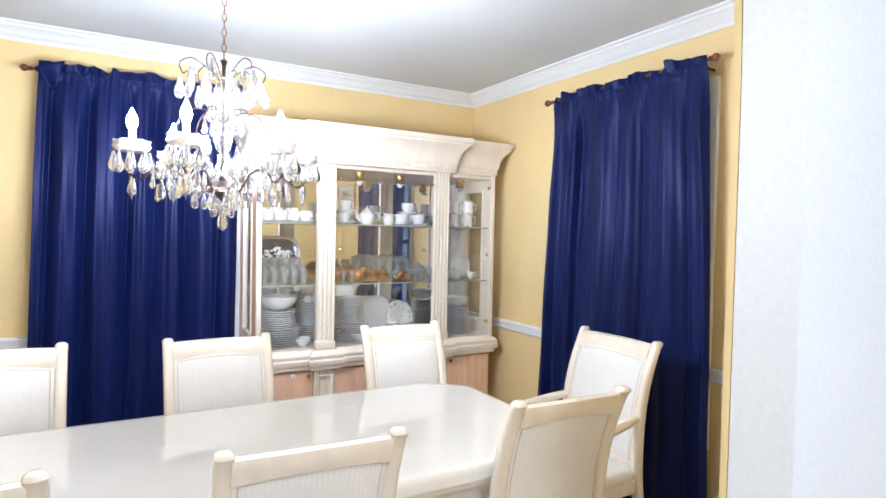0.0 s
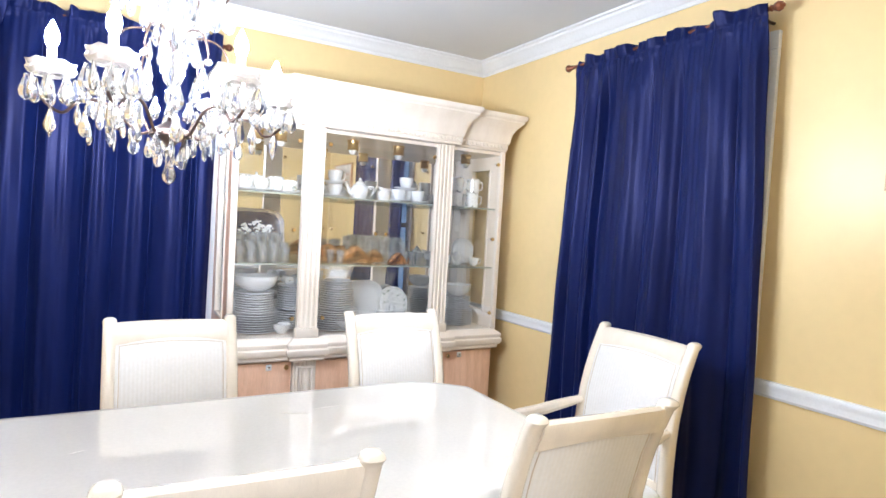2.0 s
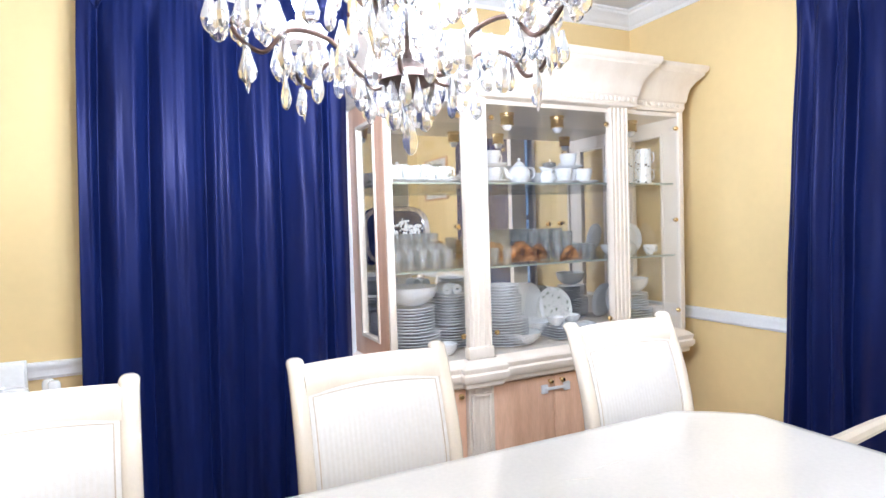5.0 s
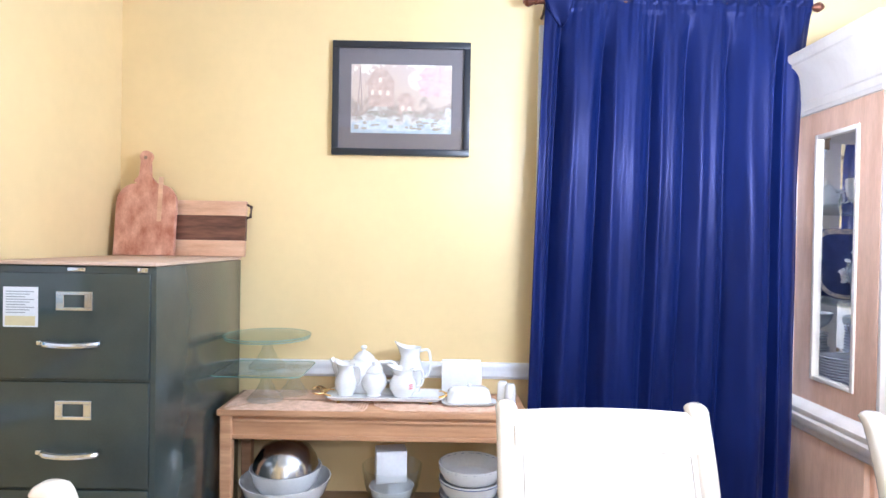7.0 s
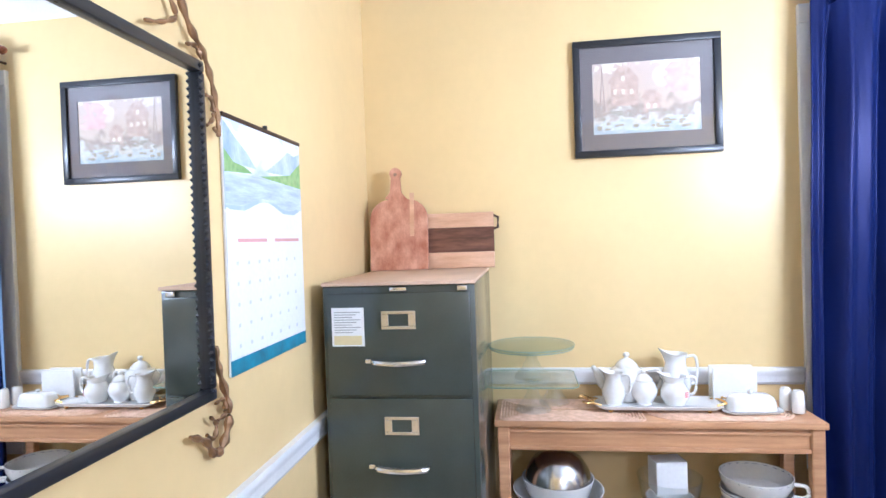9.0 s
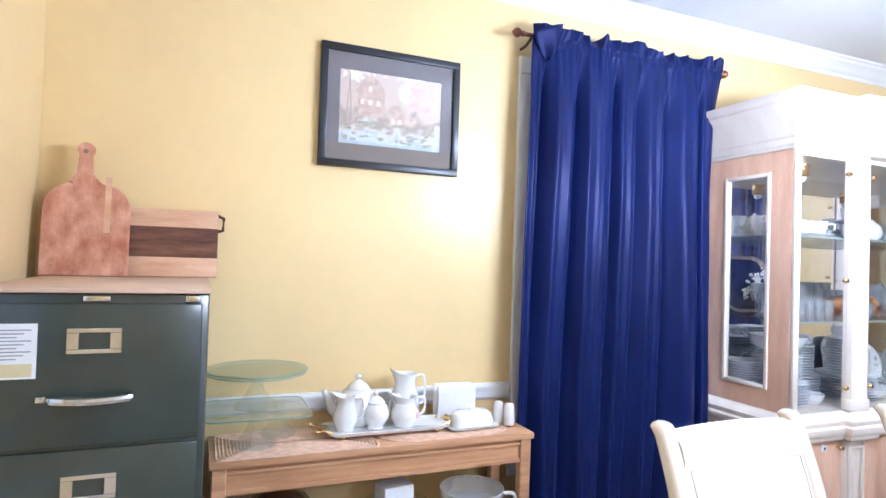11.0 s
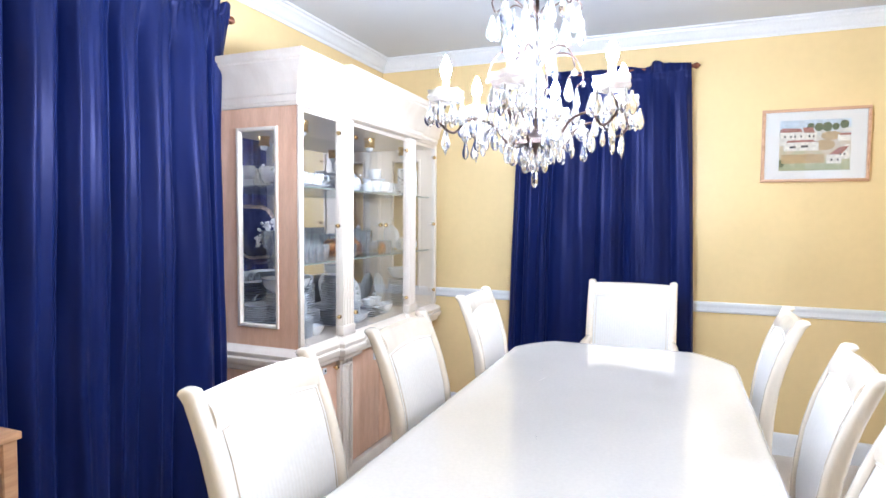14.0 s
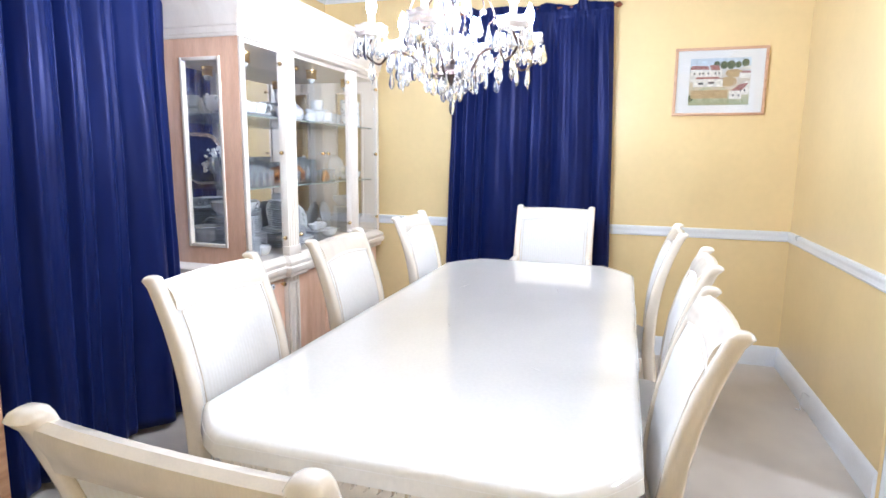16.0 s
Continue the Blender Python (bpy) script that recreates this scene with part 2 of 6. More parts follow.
def rounded(w, d, r=0.3, n=3):
    """Outline of a rounded rectangle w by d."""
    out = []
    rr = min(w, d) * r
    for cx, cy, a0 in ((1, 1, 0), (-1, 1, 90), (-1, -1, 180), (1, -1, 270)):
        for k in range(n + 1):
            a = radians(a0 + 90 * k / n)
            out.append((cx * (w / 2 - rr) + rr * math.cos(a), cy * (d / 2 - rr) + rr * math.sin(a)))
    return out


def spline(pts, n=8):
    """Catmull-Rom through points."""
    p = [Vector(q) for q in pts]
    p = [2 * p[0] - p[1]] + p + [2 * p[-1] - p[-2]]
    out = []
    for i in range(1, len(p) - 2):
        for k in range(n):
            t = k / n
            out.append(0.5 * ((2 * p[i]) + (p[i + 1] - p[i - 1]) * t + (2 * p[i - 1] - 5 * p[i] + 4 * p[i + 1] - p[i + 2]) * t * t + (3 * p[i] - p[i - 1] - 3 * p[i + 1] + p[i + 2]) * t ** 3))
    return out + [p[-2]]


def moulding(profile, path, bm=None):
    """profile: (out, up) rows; path: plan points; out is to the right of the way along the path."""
    pts = [Vector((x, y)) for x, y in path]
    rings = []
    for i, p in enumerate(pts):
        a = (p - pts[i - 1]).normalized() if i else None
        b = (pts[i + 1] - p).normalized() if i < len(pts) - 1 else None
        na = Vector((a.y, -a.x)) if a else None
        nb = Vector((b.y, -b.x)) if b else None
        m = (na + nb) / (1 + na.dot(nb)) if a and b else (na or nb)
        rings.append([(p.x + m.x * o, p.y + m.y * o, z) for o, z in profile])
    return loft(rings, bm)


# ---- room ----
def wall_boxes(bm, axis, lo, hi, near, far, holes, top=ZC):
    """A wall from lo to hi along axis, between near and far, with (a, b, z0, z1) holes."""
    def put(a, b, z0, z1):
        if b - a > 1e-4 and z1 - z0 > 1e-4:
            box(*((a, b, near, far) if axis == 0 else (near, far, a, b)), z0, z1, bm=bm)
    at = lo
    for a, b, z0, z1 in sorted(holes):
        put(at, a, 0, top)
        put(a, b, 0, z0)
        put(a, b, z1, top)
        at = b
    put(at, hi, 0, top)
    return bm


WIN_N = (-0.70, 0.20, 0.62, 2.14)
WIN_E = (3.80, 4.70, 0.62, 2.14)
ARCH = (-1.15, 0.368)
T = 0.11
tagged(part("floor", box(XW - T, XE + T, 0.2, YN + T, -0.1, 0), CARPET, smooth=0), "worn beige wall-to-wall carpet with soft stains", "floor", kind="structure")
tagged(part("ceiling", box(XW - T, XE + T, 0.2, YN + T, ZC, ZC + 0.1), CEIL, smooth=0), "smooth matt white ceiling", "ceiling", kind="structure")
tagged(part("wall_north", wall_boxes(bmesh.new(), 0, XW - T, XE + T, YN, YN + T, [WIN_N]), WALL, smooth=0), "yellow painted wall behind the china cabinet", "wall", kind="structure")
tagged(part("wall_east", wall_boxes(bmesh.new(), 1, YS - T, YN, XE, XE + T, [WIN_E]), WALL, smooth=0), "yellow painted wall with a curtained window", "wall", kind="structure")
tagged(part("wall_west", box(XW - T, XW, YS - T, YN, 0, ZC), WALL, smooth=0), "yellow painted wall with the mirror and calendar", "wall", kind="structure")


def arch_wall(y0, y1, material, name, label):
    """The wall over and beside the arched opening, between y0 and y1."""
    bm = bmesh.new()
    box(XW, ARCH[0], y0, y1, 0, ZC, bm=bm)
    box(ARCH[1], XE, y0, y1, 0, ZC, bm=bm)
    cx, hw, spring, rise = (ARCH[0] + ARCH[1]) / 2, (ARCH[1] - ARCH[0]) / 2, 1.72, 0.42
    arc = []
    for k in range(25):
        a = math.pi * k / 24
        e = 0.62
        c, s = math.cos(a), math.sin(a)
        arc.append((cx + hw * math.copysign(abs(c) ** e, c), spring + rise * abs(s) ** e))
    for (xa, za), (xb, zb) in zip(arc, arc[1:]):
        vs = [bm.verts.new(p) for p in ((xa, y0, za), (xb, y0, zb), (xb, y0, ZC), (xa, y0, ZC), (xa, y1, za), (xb, y1, zb), (xb, y1, ZC), (xa, y1, ZC))]
        for f in ((0, 3, 2, 1), (4, 5, 6, 7), (0, 1, 5, 4), (3, 7, 6, 2)):
            bm.faces.new([vs[i] for i in f])
    tagged(part(name, bm, material, smooth=30), label, "wall", kind="structure")


arch_wall(YS - 0.012, YS, WALL, "wall_south", "yellow painted face of the wall with the arch")
arch_wall(YS - T, YS - 0.014, WHITE_WALL, "wall_south_core", "white plastered arch and hall side of the wall")
bm = bmesh.new()
box(XW - T, XW, 0.2, YS - T, 0, ZC, bm=bm)
box(XE, XE + T, 0.2, YS - T, 0, ZC, bm=bm)
box(XW - T, XE + T, 0.1, 0.2, 0, ZC, bm=bm)
tagged(part("wall_hall", bm, WHITE_WALL, smooth=0), "plain white walls of the hall behind the arch", "wall", kind="structure")

CROWN = [(0, 2.42), (0.008, 2.42), (0.012, 2.436), (0.022, 2.442), (0.03, 2.455), (0.05, 2.475), (0.062, 2.482), (0.066, 2.494), (0.078, 2.498), (0.08, 2.508), (0, 2.508)]
ROOM = [(XW, YS), (XW, YN), (XE, YN), (XE, YS), (XW, YS)]
tagged(part("crown_moulding", moulding(CROWN, ROOM), TRIM), "white painted crown moulding round the ceiling", "moulding", kind="structure")
RAILP = [(0, 0.815), (0.010, 0.815), (0.013, 0.823), (0.016, 0.826), (0.0145, 0.832), (0.016, 0.838), (0.0145, 0.844), (0.017, 0.852), (0.020, 0.862), (0.021, 0.870), (0.018, 0.878), (0, 0.879)]
BASEP = [(0, 0.0), (0.014, 0.0), (0.014, 0.10), (0.010, 0.112), (0.006, 0.125), (0, 0.13)]
for nm, prof, lab in (("chair_rail", RAILP, "white grooved chair rail along the yellow wall"), ("baseboard", BASEP, "tall white painted baseboard")):
    for path in ([(ARCH[0], YS), (XW, YS), (XW, YN), (WIN_N[0] - 0.075, YN)], [(WIN_N[1] + 0.075, YN), (XE, YN), (XE, WIN_E[1] + 0.075)], [(XE, WIN_E[0] - 0.075), (XE, YS), (ARCH[1], YS)]):
        if nm == "baseboard" and path[0][0] == ARCH[0]:
            path = [(ARCH[0], YS), (XW, YS), (XW, YN), (XE, YN), (XE, YS), (ARCH[1], YS)]
        elif nm == "baseboard":
            continue
        tagged(part(nm, moulding(prof, path), TRIM), lab, "trim", kind="structure")


def window(name, m, w, z0, z1):
    """Local x along the wall, y into the room, the wall's face at 0."""
    ob = tagged(new(name), "white-cased window hidden behind a closed navy curtain", "window", kind="structure")
    h = w / 2
    bm = bmesh.new()
    c = 0.07
    box(-h - c, -h, 0, 0.02, z0 - 0.02, z1, 0.004, bm)
    box(h, h + c, 0, 0.02, z0 - 0.02, z1, 0.004, bm)
    box(-h - c, h + c, 0, 0.022, z1, z1 + c, 0.004, bm)
    part("casing", bm, TRIM, ob)
    part("window_sill", box(-h - c, h + c, 0, 0.028, z0 - 0.05, z0 - 0.02, 0.006), TRIM, ob)
    part("apron", box(-h - c, h + c, 0, 0.016, z0 - 0.12, z0 - 0.05, 0.004), TRIM, ob)
    bm = bmesh.new()
    zm = (z0 + z1) / 2
    for a, b, y in ((z0, zm + 0.02, -0.05), (zm - 0.02, z1, -0.08)):
        box(-h, -h + 0.04, y - 0.03, y, a, b, bm=bm)
        box(h - 0.04, h, y - 0.03, y, a, b, bm=bm)
        box(-h + 0.04, h - 0.04, y - 0.03, y, a, a + 0.04, bm=bm)
        box(-h + 0.04, h - 0.04, y - 0.03, y, b - 0.04, b, bm=bm)
    part("window_frame", bm, TRIM, ob)
    for a, b, y in ((z0, zm, -0.07), (zm, z1, -0.10)):
        part("pane", box(-h + 0.04, h - 0.04, y, y + 0.004, a + 0.04, b - 0.02), GLASS, ob, smooth=0)
    ob.matrix_world = m


window("window_1", pose((WIN_N[0] + WIN_N[1]) / 2, YN, 0, 0, 0, 180), 0.9, 0.62, 2.14)
window("window_2", pose(XE, (WIN_E[0] + WIN_E[1]) / 2, 0, 0, 0, 90), 0.9, 0.62, 2.14)


# ---- curtains ----
def curtain(label, m, xt, xb, zt, zb, seed, pleats=9, depth=0.040, flop=0.0):
    """Local x along the wall, y into the room. xt, xb: (from, to) at the top and at the bottom."""
    ob = tagged(new("curtain"), label, "curtain")
    rnd = random.Random(seed)
    folds, at = [], 0.0
    while at < 1.0:
        w = rnd.choice((0.45, 0.7, 1.0, 1.0, 1.5)) * rnd.uniform(0.8, 1.2) / pleats
        folds.append((at, at + w, rnd.uniform(0.45, 1.0), rnd.uniform(0.25, 0.75), rnd.uniform(-1, 1), rnd.uniform(0.15, 1.0)))
        at += w
    ruff, at = [], 0.0
    while at < 1.0:
        w = rnd.uniform(0.035, 0.095)
        ruff.append((at, at + w, rnd.choice((-1, 1)) * rnd.uniform(0.3, 1.0), rnd.uniform(-1, 1)))
        at += w
    ph = [rnd.uniform(0, 6.28) for _ in range(6)]
    nx, nz = 300, 84
    head, pocket = 0.045, 0.030
    H = zt - zb

    def fold_at(u, v):
        """Depth of the hanging folds: rounded ridges of uneven width between narrow valleys."""
        u = u + 0.010 * math.sin(v * 3.1 + ph[0]) * math.sin(u * 6 + ph[1])
        for a, b, d, peak, lean, low in folds:
            if a <= u < b:
                t = (u - a) / (b - a)
                pk = min(0.85, max(0.15, peak + 0.18 * lean * v))
                t = t / pk * 0.5 if t < pk else 0.5 + (t - pk) / (1 - pk) * 0.5
                grow = d * (1 - v) + low * v
                return grow * math.sin(math.pi * t) ** 0.75 + 0.10 * math.sin(math.tau * 2 * t + ph[2] + 2 * v) * math.sin(math.pi * t)
        return 0.0

    def ruffle_at(u):
        for a, b, d, lean in ruff:
            if a <= u < b:
                t = (u - a) / (b - a)
                return d * math.sin(math.pi * t) ** 0.6, lean * math.sin(math.pi * t)
        return 0.0, 0.0

    bm = bmesh.new()
    rows = []
    levels = [k / 8 * head for k in range(9)] + [head + k / 6 * pocket for k in range(1, 7)]
    levels += [head + pocket + (H - head - pocket) * (k / (nz - 14)) ** 1.35 for k in range(1, nz - 13)]
    for dz in levels:
        v = dz / H
        row = []
        for i in range(nx + 1):
            u = i / nx
            left = xt[0] + (xb[0] - xt[0]) * v ** 0.8
            right = xt[1] + (xb[1] - xt[1]) * v ** 0.8
            x = left + (right - left) * u
            r, lean = ruffle_at(u)
            z = zt - dz
            if dz <= head:
                k = 1 - dz / head
                y = 0.024 + (0.014 + 0.026 * k) * r + 0.003 * math.sin(u * 150 + ph[3])
                x += 0.010 * k * lean
                z += k * (0.014 * lean + 0.006 * math.sin(u * 23 + ph[4]))
            elif dz <= head + pocket:
                y = 0.020 + 0.008 * r + 0.0016 * math.sin(u * 210 + 6 * math.sin(u * 9) + ph[5])
            else:
                t = min(1.0, (dz - head - pocket) / 0.22)
                tight = (1 - t) ** 1.5
                y = (0.018 + 0.008 * r + 0.0016 * math.sin(u * 210 + 6 * math.sin(u * 9) + ph[5])) * tight
                y += (1 - tight) * depth * (1.5 * fold_at(u, v) - 0.35) * (0.75 + 0.35 * v)
                y += 0.010 * math.sin(v * 7 + u * 4 + ph[1]) * t * (1 - 0.5 * v)
                y += 0.0010 * math.sin(u * 170 + 9 * math.sin(u * 7 + ph[3]) + v * 2) * (1 - 0.5 * v)
                y += 0.004 * math.sin(u * 31 + v * 9 + ph[4]) * math.sin(v * 14 + u * 12 + ph[0])
            row.append(bm.verts.new((x, 0.085 + max(-0.055, y) + 0.02 * v, z)))
        rows.append(row)
    for a, b in zip(rows, rows[1:]):
        for i in range(nx):
            bm.faces.new((a[i], a[i + 1], b[i + 1], b[i]))
    ob2 = part("drape", bm, NAVY, ob, smooth=180)
    so = ob2.modifiers.new("thick", "SOLIDIFY")
    so.thickness = 0.003
    if flop:
        s = math.copysign(1, flop)
        x0 = xt[0] if flop < 0 else xt[1]
        bm = bmesh.new()
        grid = []
        for j in range(9):
            t = j / 8
            row = []
            for i in range(9):
                q = i / 8
                half = 0.062 * (1 - t) ** 0.8 + 0.004
                row.append(bm.verts.new((x0 - s * 0.048 + s * half * (q * 2 - 1) - s * 0.012 * t, 0.140 + 0.012 * math.sin(q * 4 + t * 2) - 0.022 * t, zt + 0.006 - 0.15 * t - 0.050 * (q if s > 0 else 1 - q) * (1 - t))))
            grid.append(row)
        for a, b in zip(grid, grid[1:]):
            for i in range(8):
                bm.faces.new((a[i], a[i + 1], b[i + 1], b[i]))
        fc_ = part("folded_corner", bm, NAVY, ob, smooth=180)
        so = fc_.modifiers.new("thick", "SOLIDIFY")
        so.thickness = 0.004
    ob.matrix_world = m
    return ob


def rod(label, m, x0, x1, z):
    ob = tagged(new("curtain_rod"), label, "curtain rod")
    part("pole", tube([(x0, 0.085, z), (x1, 0.085, z)], 0.0085, 12), COPPER_ROD, ob)
    for s, x in ((-1, x0), (1, x1)):
        bm = lathe([(0, 0), (0.009, 0), (0.013, 0.006), (0.009, 0.012), (0.016, 0.024), (0.020, 0.034), (0.015, 0.046), (0.007, 0.050), (0.008, 0.054), (0, 0.057)], 10)
        bmesh.ops.transform(bm, matrix=pose(x, 0.085, z, 0, 90 * s, 0), verts=bm.verts)
        part("finial", bm, COPPER_ROD, ob, "reddish bronze ball finial")
        part("bracket", tube([(x - s * 0.03, 0.003, z - 0.03), (x - s * 0.03, 0.04, z - 0.03), (x - s * 0.03, 0.085, z - 0.012)], 0.006), IRON, ob)
    ob.matrix_world = m


NM = pose(0, YN, 0, 0, 0, 180)
EM = pose(XE, 0, 0, 0, 0, 90)
curtain("floor-length navy blue velvet curtain beside the china cabinet", NM, (-0.245, 0.76), (-0.205, 0.825), 2.315, 0.04, 3, 6.5, depth=0.060, flop=1)
rod("copper-coloured curtain rod with ball finials beside the cabinet", NM, -0.245, 0.79, 2.272)
curtain("floor-length navy blue velvet curtain behind the armchair", EM, (3.73, 4.75), (3.66, 4.82), 2.292, 0.03, 8, 5.5, depth=0.054)
rod("bronze curtain rod with ball finials behind the armchair", EM, 3.735, 4.80, 2.272)


# ---- chairs ----
def chair_back_y(z):
    """How far back the chair's post stands at the height z."""
    ks = ((0.0, 0.08), (0.25, 0.03), (0.46, 0.0), (0.62, 0.003), (0.76, 0.019), (0.88, 0.050), (0.97, 0.084), (1.03, 0.112))
    for (a, ya), (b, yb) in zip(ks, ks[1:]):
        if z <= b:
            t = (z - a) / (b - a)
            return ya + (yb - ya) * t
    return ks[-1][1]


def dining_chair(arms=False):
    """Origin on the floor below the back posts; the chair faces -y."""
    ob = new("dining_chair")
    W = 0.218 if not arms else 0.245
    zs = [0, 0.1, 0.25, 0.38, 0.46, 0.56, 0.66, 0.76, 0.84, 0.91, 0.97, 1.005]
    yc = [sum(chair_back_y(z + d) for d in (-0.05, -0.025, 0, 0.025, 0.05)) / 5 if 0.06 < z < 0.98 else chair_back_y(z) for z in zs]
    for s in (-1, 1):
        rings = []
        for z, y in zip(zs, yc):
            w = 0.042 if z > 0.3 else 0.036
            d = 0.036 + 0.018 * (1 - abs(z - 0.5) * 1.6)
            rings.append([(s * (W - 0.02 + 0.0 * z) + px, y + py, z) for px, py in rounded(w, d, 0.35, 3)])
        for dz, k in ((0.018, 0.97), (0.026, 0.8), (0.031, 0.45)):
            rings.append([(s * (W - 0.02) + px * k, yc[-1] + 0.012 + py * k, 1.005 + dz) for px, py in rounded(0.046, 0.052, 0.4, 3)])
        part("post", loft(rings), CREAM, ob)
    # top rail, its face bowed back
    rings = []
    n = 12
    for i in range(n + 1):
        u = -1 + 2 * i / n
        x = u * (W - 0.035)
        bow = 0.012 * (1 - u * u)
        ring = []
        for o, z in ((-0.020, 0.958), (-0.023, 0.968), (-0.024, 0.99), (-0.016, 1.012), (0.0, 1.018), (0.016, 1.012), (0.024, 0.995), (0.023, 0.97), (0.020, 0.958)):
            zz = z + (0.004 * (1 - u * u) if z > 1 else 0) - (0.012 * u * u if z < 0.965 else 0)
            ring.append((x, chair_back_y(z) + bow + o, zz))
        rings.append(ring)
    part("top_rail", loft(rings), CREAM, ob)
    # upholstered back
    nx, nz = 10, 12
    for side, nm in ((-1, "backrest"), (1, "back_panel")):
        bm = bmesh.new()
        rows = []
        for j in range(nz + 1):
            v = j / nz
            z = 0.50 + (0.958 - 0.50) * v
            row = []
            for i in range(nx + 1):
                u = -1 + 2 * i / nx
                edge = min(1, (1 - abs(u)) * 5) * min(1, v * 7, (1 - v) * 7)
                y = chair_back_y(z) + 0.008 * (1 - u * u) + side * (0.012 + 0.010 * edge ** 0.5)
                row.append(bm.verts.new((u * (W - 0.0395), y, z + 0.012 * (1 - u * u) * v)))
            rows.append(row)
        for a, b in zip(rows, rows[1:]):
            for i in range(nx):
                bm.faces.new((a[i], a[i + 1], b[i + 1], b[i]) if side < 0 else (a[i + 1], a[i], b[i], b[i + 1]))
        part(nm, bm, FABRIC, ob, smooth=60)
        path = []
        for u, v in [(-0.96, k / 8.3) for k in range(9)] + [(-0.96 + 0.24 * k, 0.964) for k in range(1, 9)] + [(0.96, 0.964 - k / 8.3) for k in range(1, 9)]:
            z = 0.50 + 0.458 * v
            path.append((u * (W - 0.044), chair_back_y(z) + 0.008 * (1 - u * u) + side * 0.0155, z + 0.012 * (1 - u * u) * v))
        part("piping", tube(path, 0.0016, 5), PIPING, ob, "thin tan piping round the panel")
    part("back_rail", box(-W + 0.04, W - 0.04, -0.016, 0.018, 0.47, 0.505, 0.005), CREAM, ob)
    # seat
    rings = []
    for z, k in ((0.435, 0.98), (0.45, 1.0), (0.47, 0.985), (0.482, 0.93), (0.488, 0.8)):
        ring = []
        for px, py in rounded(2, 2, 0.12, 4):
            wd = (W + 0.015) * (1 - 0.06 * py)
            ring.append((px * wd * k, -0.225 + py * 0.22 * k, z))
        rings.append(ring)
    part("seat", loft(rings), FABRIC, ob, smooth=60)
    bm = bmesh.new()
    box(-W, W, -0.43, -0.405, 0.375, 0.44, 0.006, bm)
    for s in (-1, 1):
        box(min(s * W, s * (W - 0.024)), max(s * W, s * (W - 0.024)), -0.405, -0.02, 0.375, 0.44, 0.006, bm)
    part("seat_frame", bm, CREAM, ob)
    for s in (-1, 1):
        rings = [[(s * (W - 0.02) + px * k, -0.41 + py * k - 0.02 * (1 - z / 0.4), z) for px, py in rounded(0.046, 0.046, 0.35, 3)] for z, k in ((0, 0.62), (0.05, 0.6), (0.2, 0.75), (0.33, 1.0), (0.40, 1.05))]
        part("leg", loft(rings), CREAM, ob)
    if arms:
        for s in (-1, 1):
            pts = spline([(s * (W - 0.02), -0.005, 0.70), (s * (W - 0.01), -0.10, 0.685), (s * (W - 0.002), -0.24, 0.665), (s * (W - 0.004), -0.34, 0.66), (s * (W - 0.01), -0.375, 0.645)], 5)
            part("armrest", tube(pts, 0.02, 10, taper=[0.017 + 0.008 * math.sin(math.pi * i / (len(pts) - 1)) for i in range(len(pts))]), CREAM, ob)
            pts = spline([(s * (W - 0.004), -0.31, 0.655), (s * (W - 0.006), -0.27, 0.56), (s * (W - 0.01), -0.29, 0.40)], 5)
            part("arm_post", tube(pts, 0.016, 10), CREAM, ob)
    return ob


CHAIRS = [(-0.802, 4.69, 0), (-0.036, 4.69, 0), (0.844, 4.705, 0), (0.757, 3.350, 178), (-0.034, 3.320, 176.6), (-0.769, 3.384, 180.5)]
side = tagged(dining_chair(), "cream lacquered dining chair with white striped upholstery at the table", "chair", "chairs round the table")
for k, (x, y, rz) in enumerate(CHAIRS):
    s = 1 if rz == 0 else -1
    m = pose(x, y - s * 0.103, 0, 0, 0, rz) @ Matrix.Diagonal((1, 1, 0.989 if rz == 0 else 0.983, 1))
    if k == 0:
        side.matrix_world = m
    else:
        c = copy_thing(side, m)
armc = tagged(dining_chair(True), "cream lacquered armchair with white upholstery before the navy curtain", "chair", "chairs round the table")
armc.matrix_world = pose(1.543, 4.016, 0, 0, 0, -90) @ Matrix.Diagonal((1, 1, 0.981, 1))
c = copy_thing(side, pose(-1.556, 4.058, 0, 0, 0, 86) @ Matrix.Diagonal((1, 1, 0.999, 1)))
tagged(c, "cream lacquered dining chair at the head near the mirror wall")

# ---- table ----
TX0, TX1, TY0, TY1, TZ = -1.20, 1.03, 3.545, 4.495, 0.757


def table_outline(grow, clip=0.2, n=5):
    x0, x1, y0, y1 = TX0 - grow, TX1 + grow, TY0 - grow, TY1 + grow
    c = clip * 0.75
    w = clip * 0.65
    pts = []
    for cx, cy, a, b in ((x1, y1, (0, -c), (-clip, 0)), (x0, y1, (w, 0), (0, -w)), (x0, y0, (0, w), (w, 0)), (x1, y0, (-clip, 0), (0, c))):
        p, q, m = Vector((cx + a[0], cy + a[1])), Vector((cx + b[0], cy + b[1])), Vector((cx, cy))
        mid = (p + q) / 2 * 0.75 + m * 0.25
        for k in range(n + 1):
            t = k / n
            pts.append((1 - t) ** 2 * p + 2 * t * (1 - t) * mid + t * t * q)
    return pts


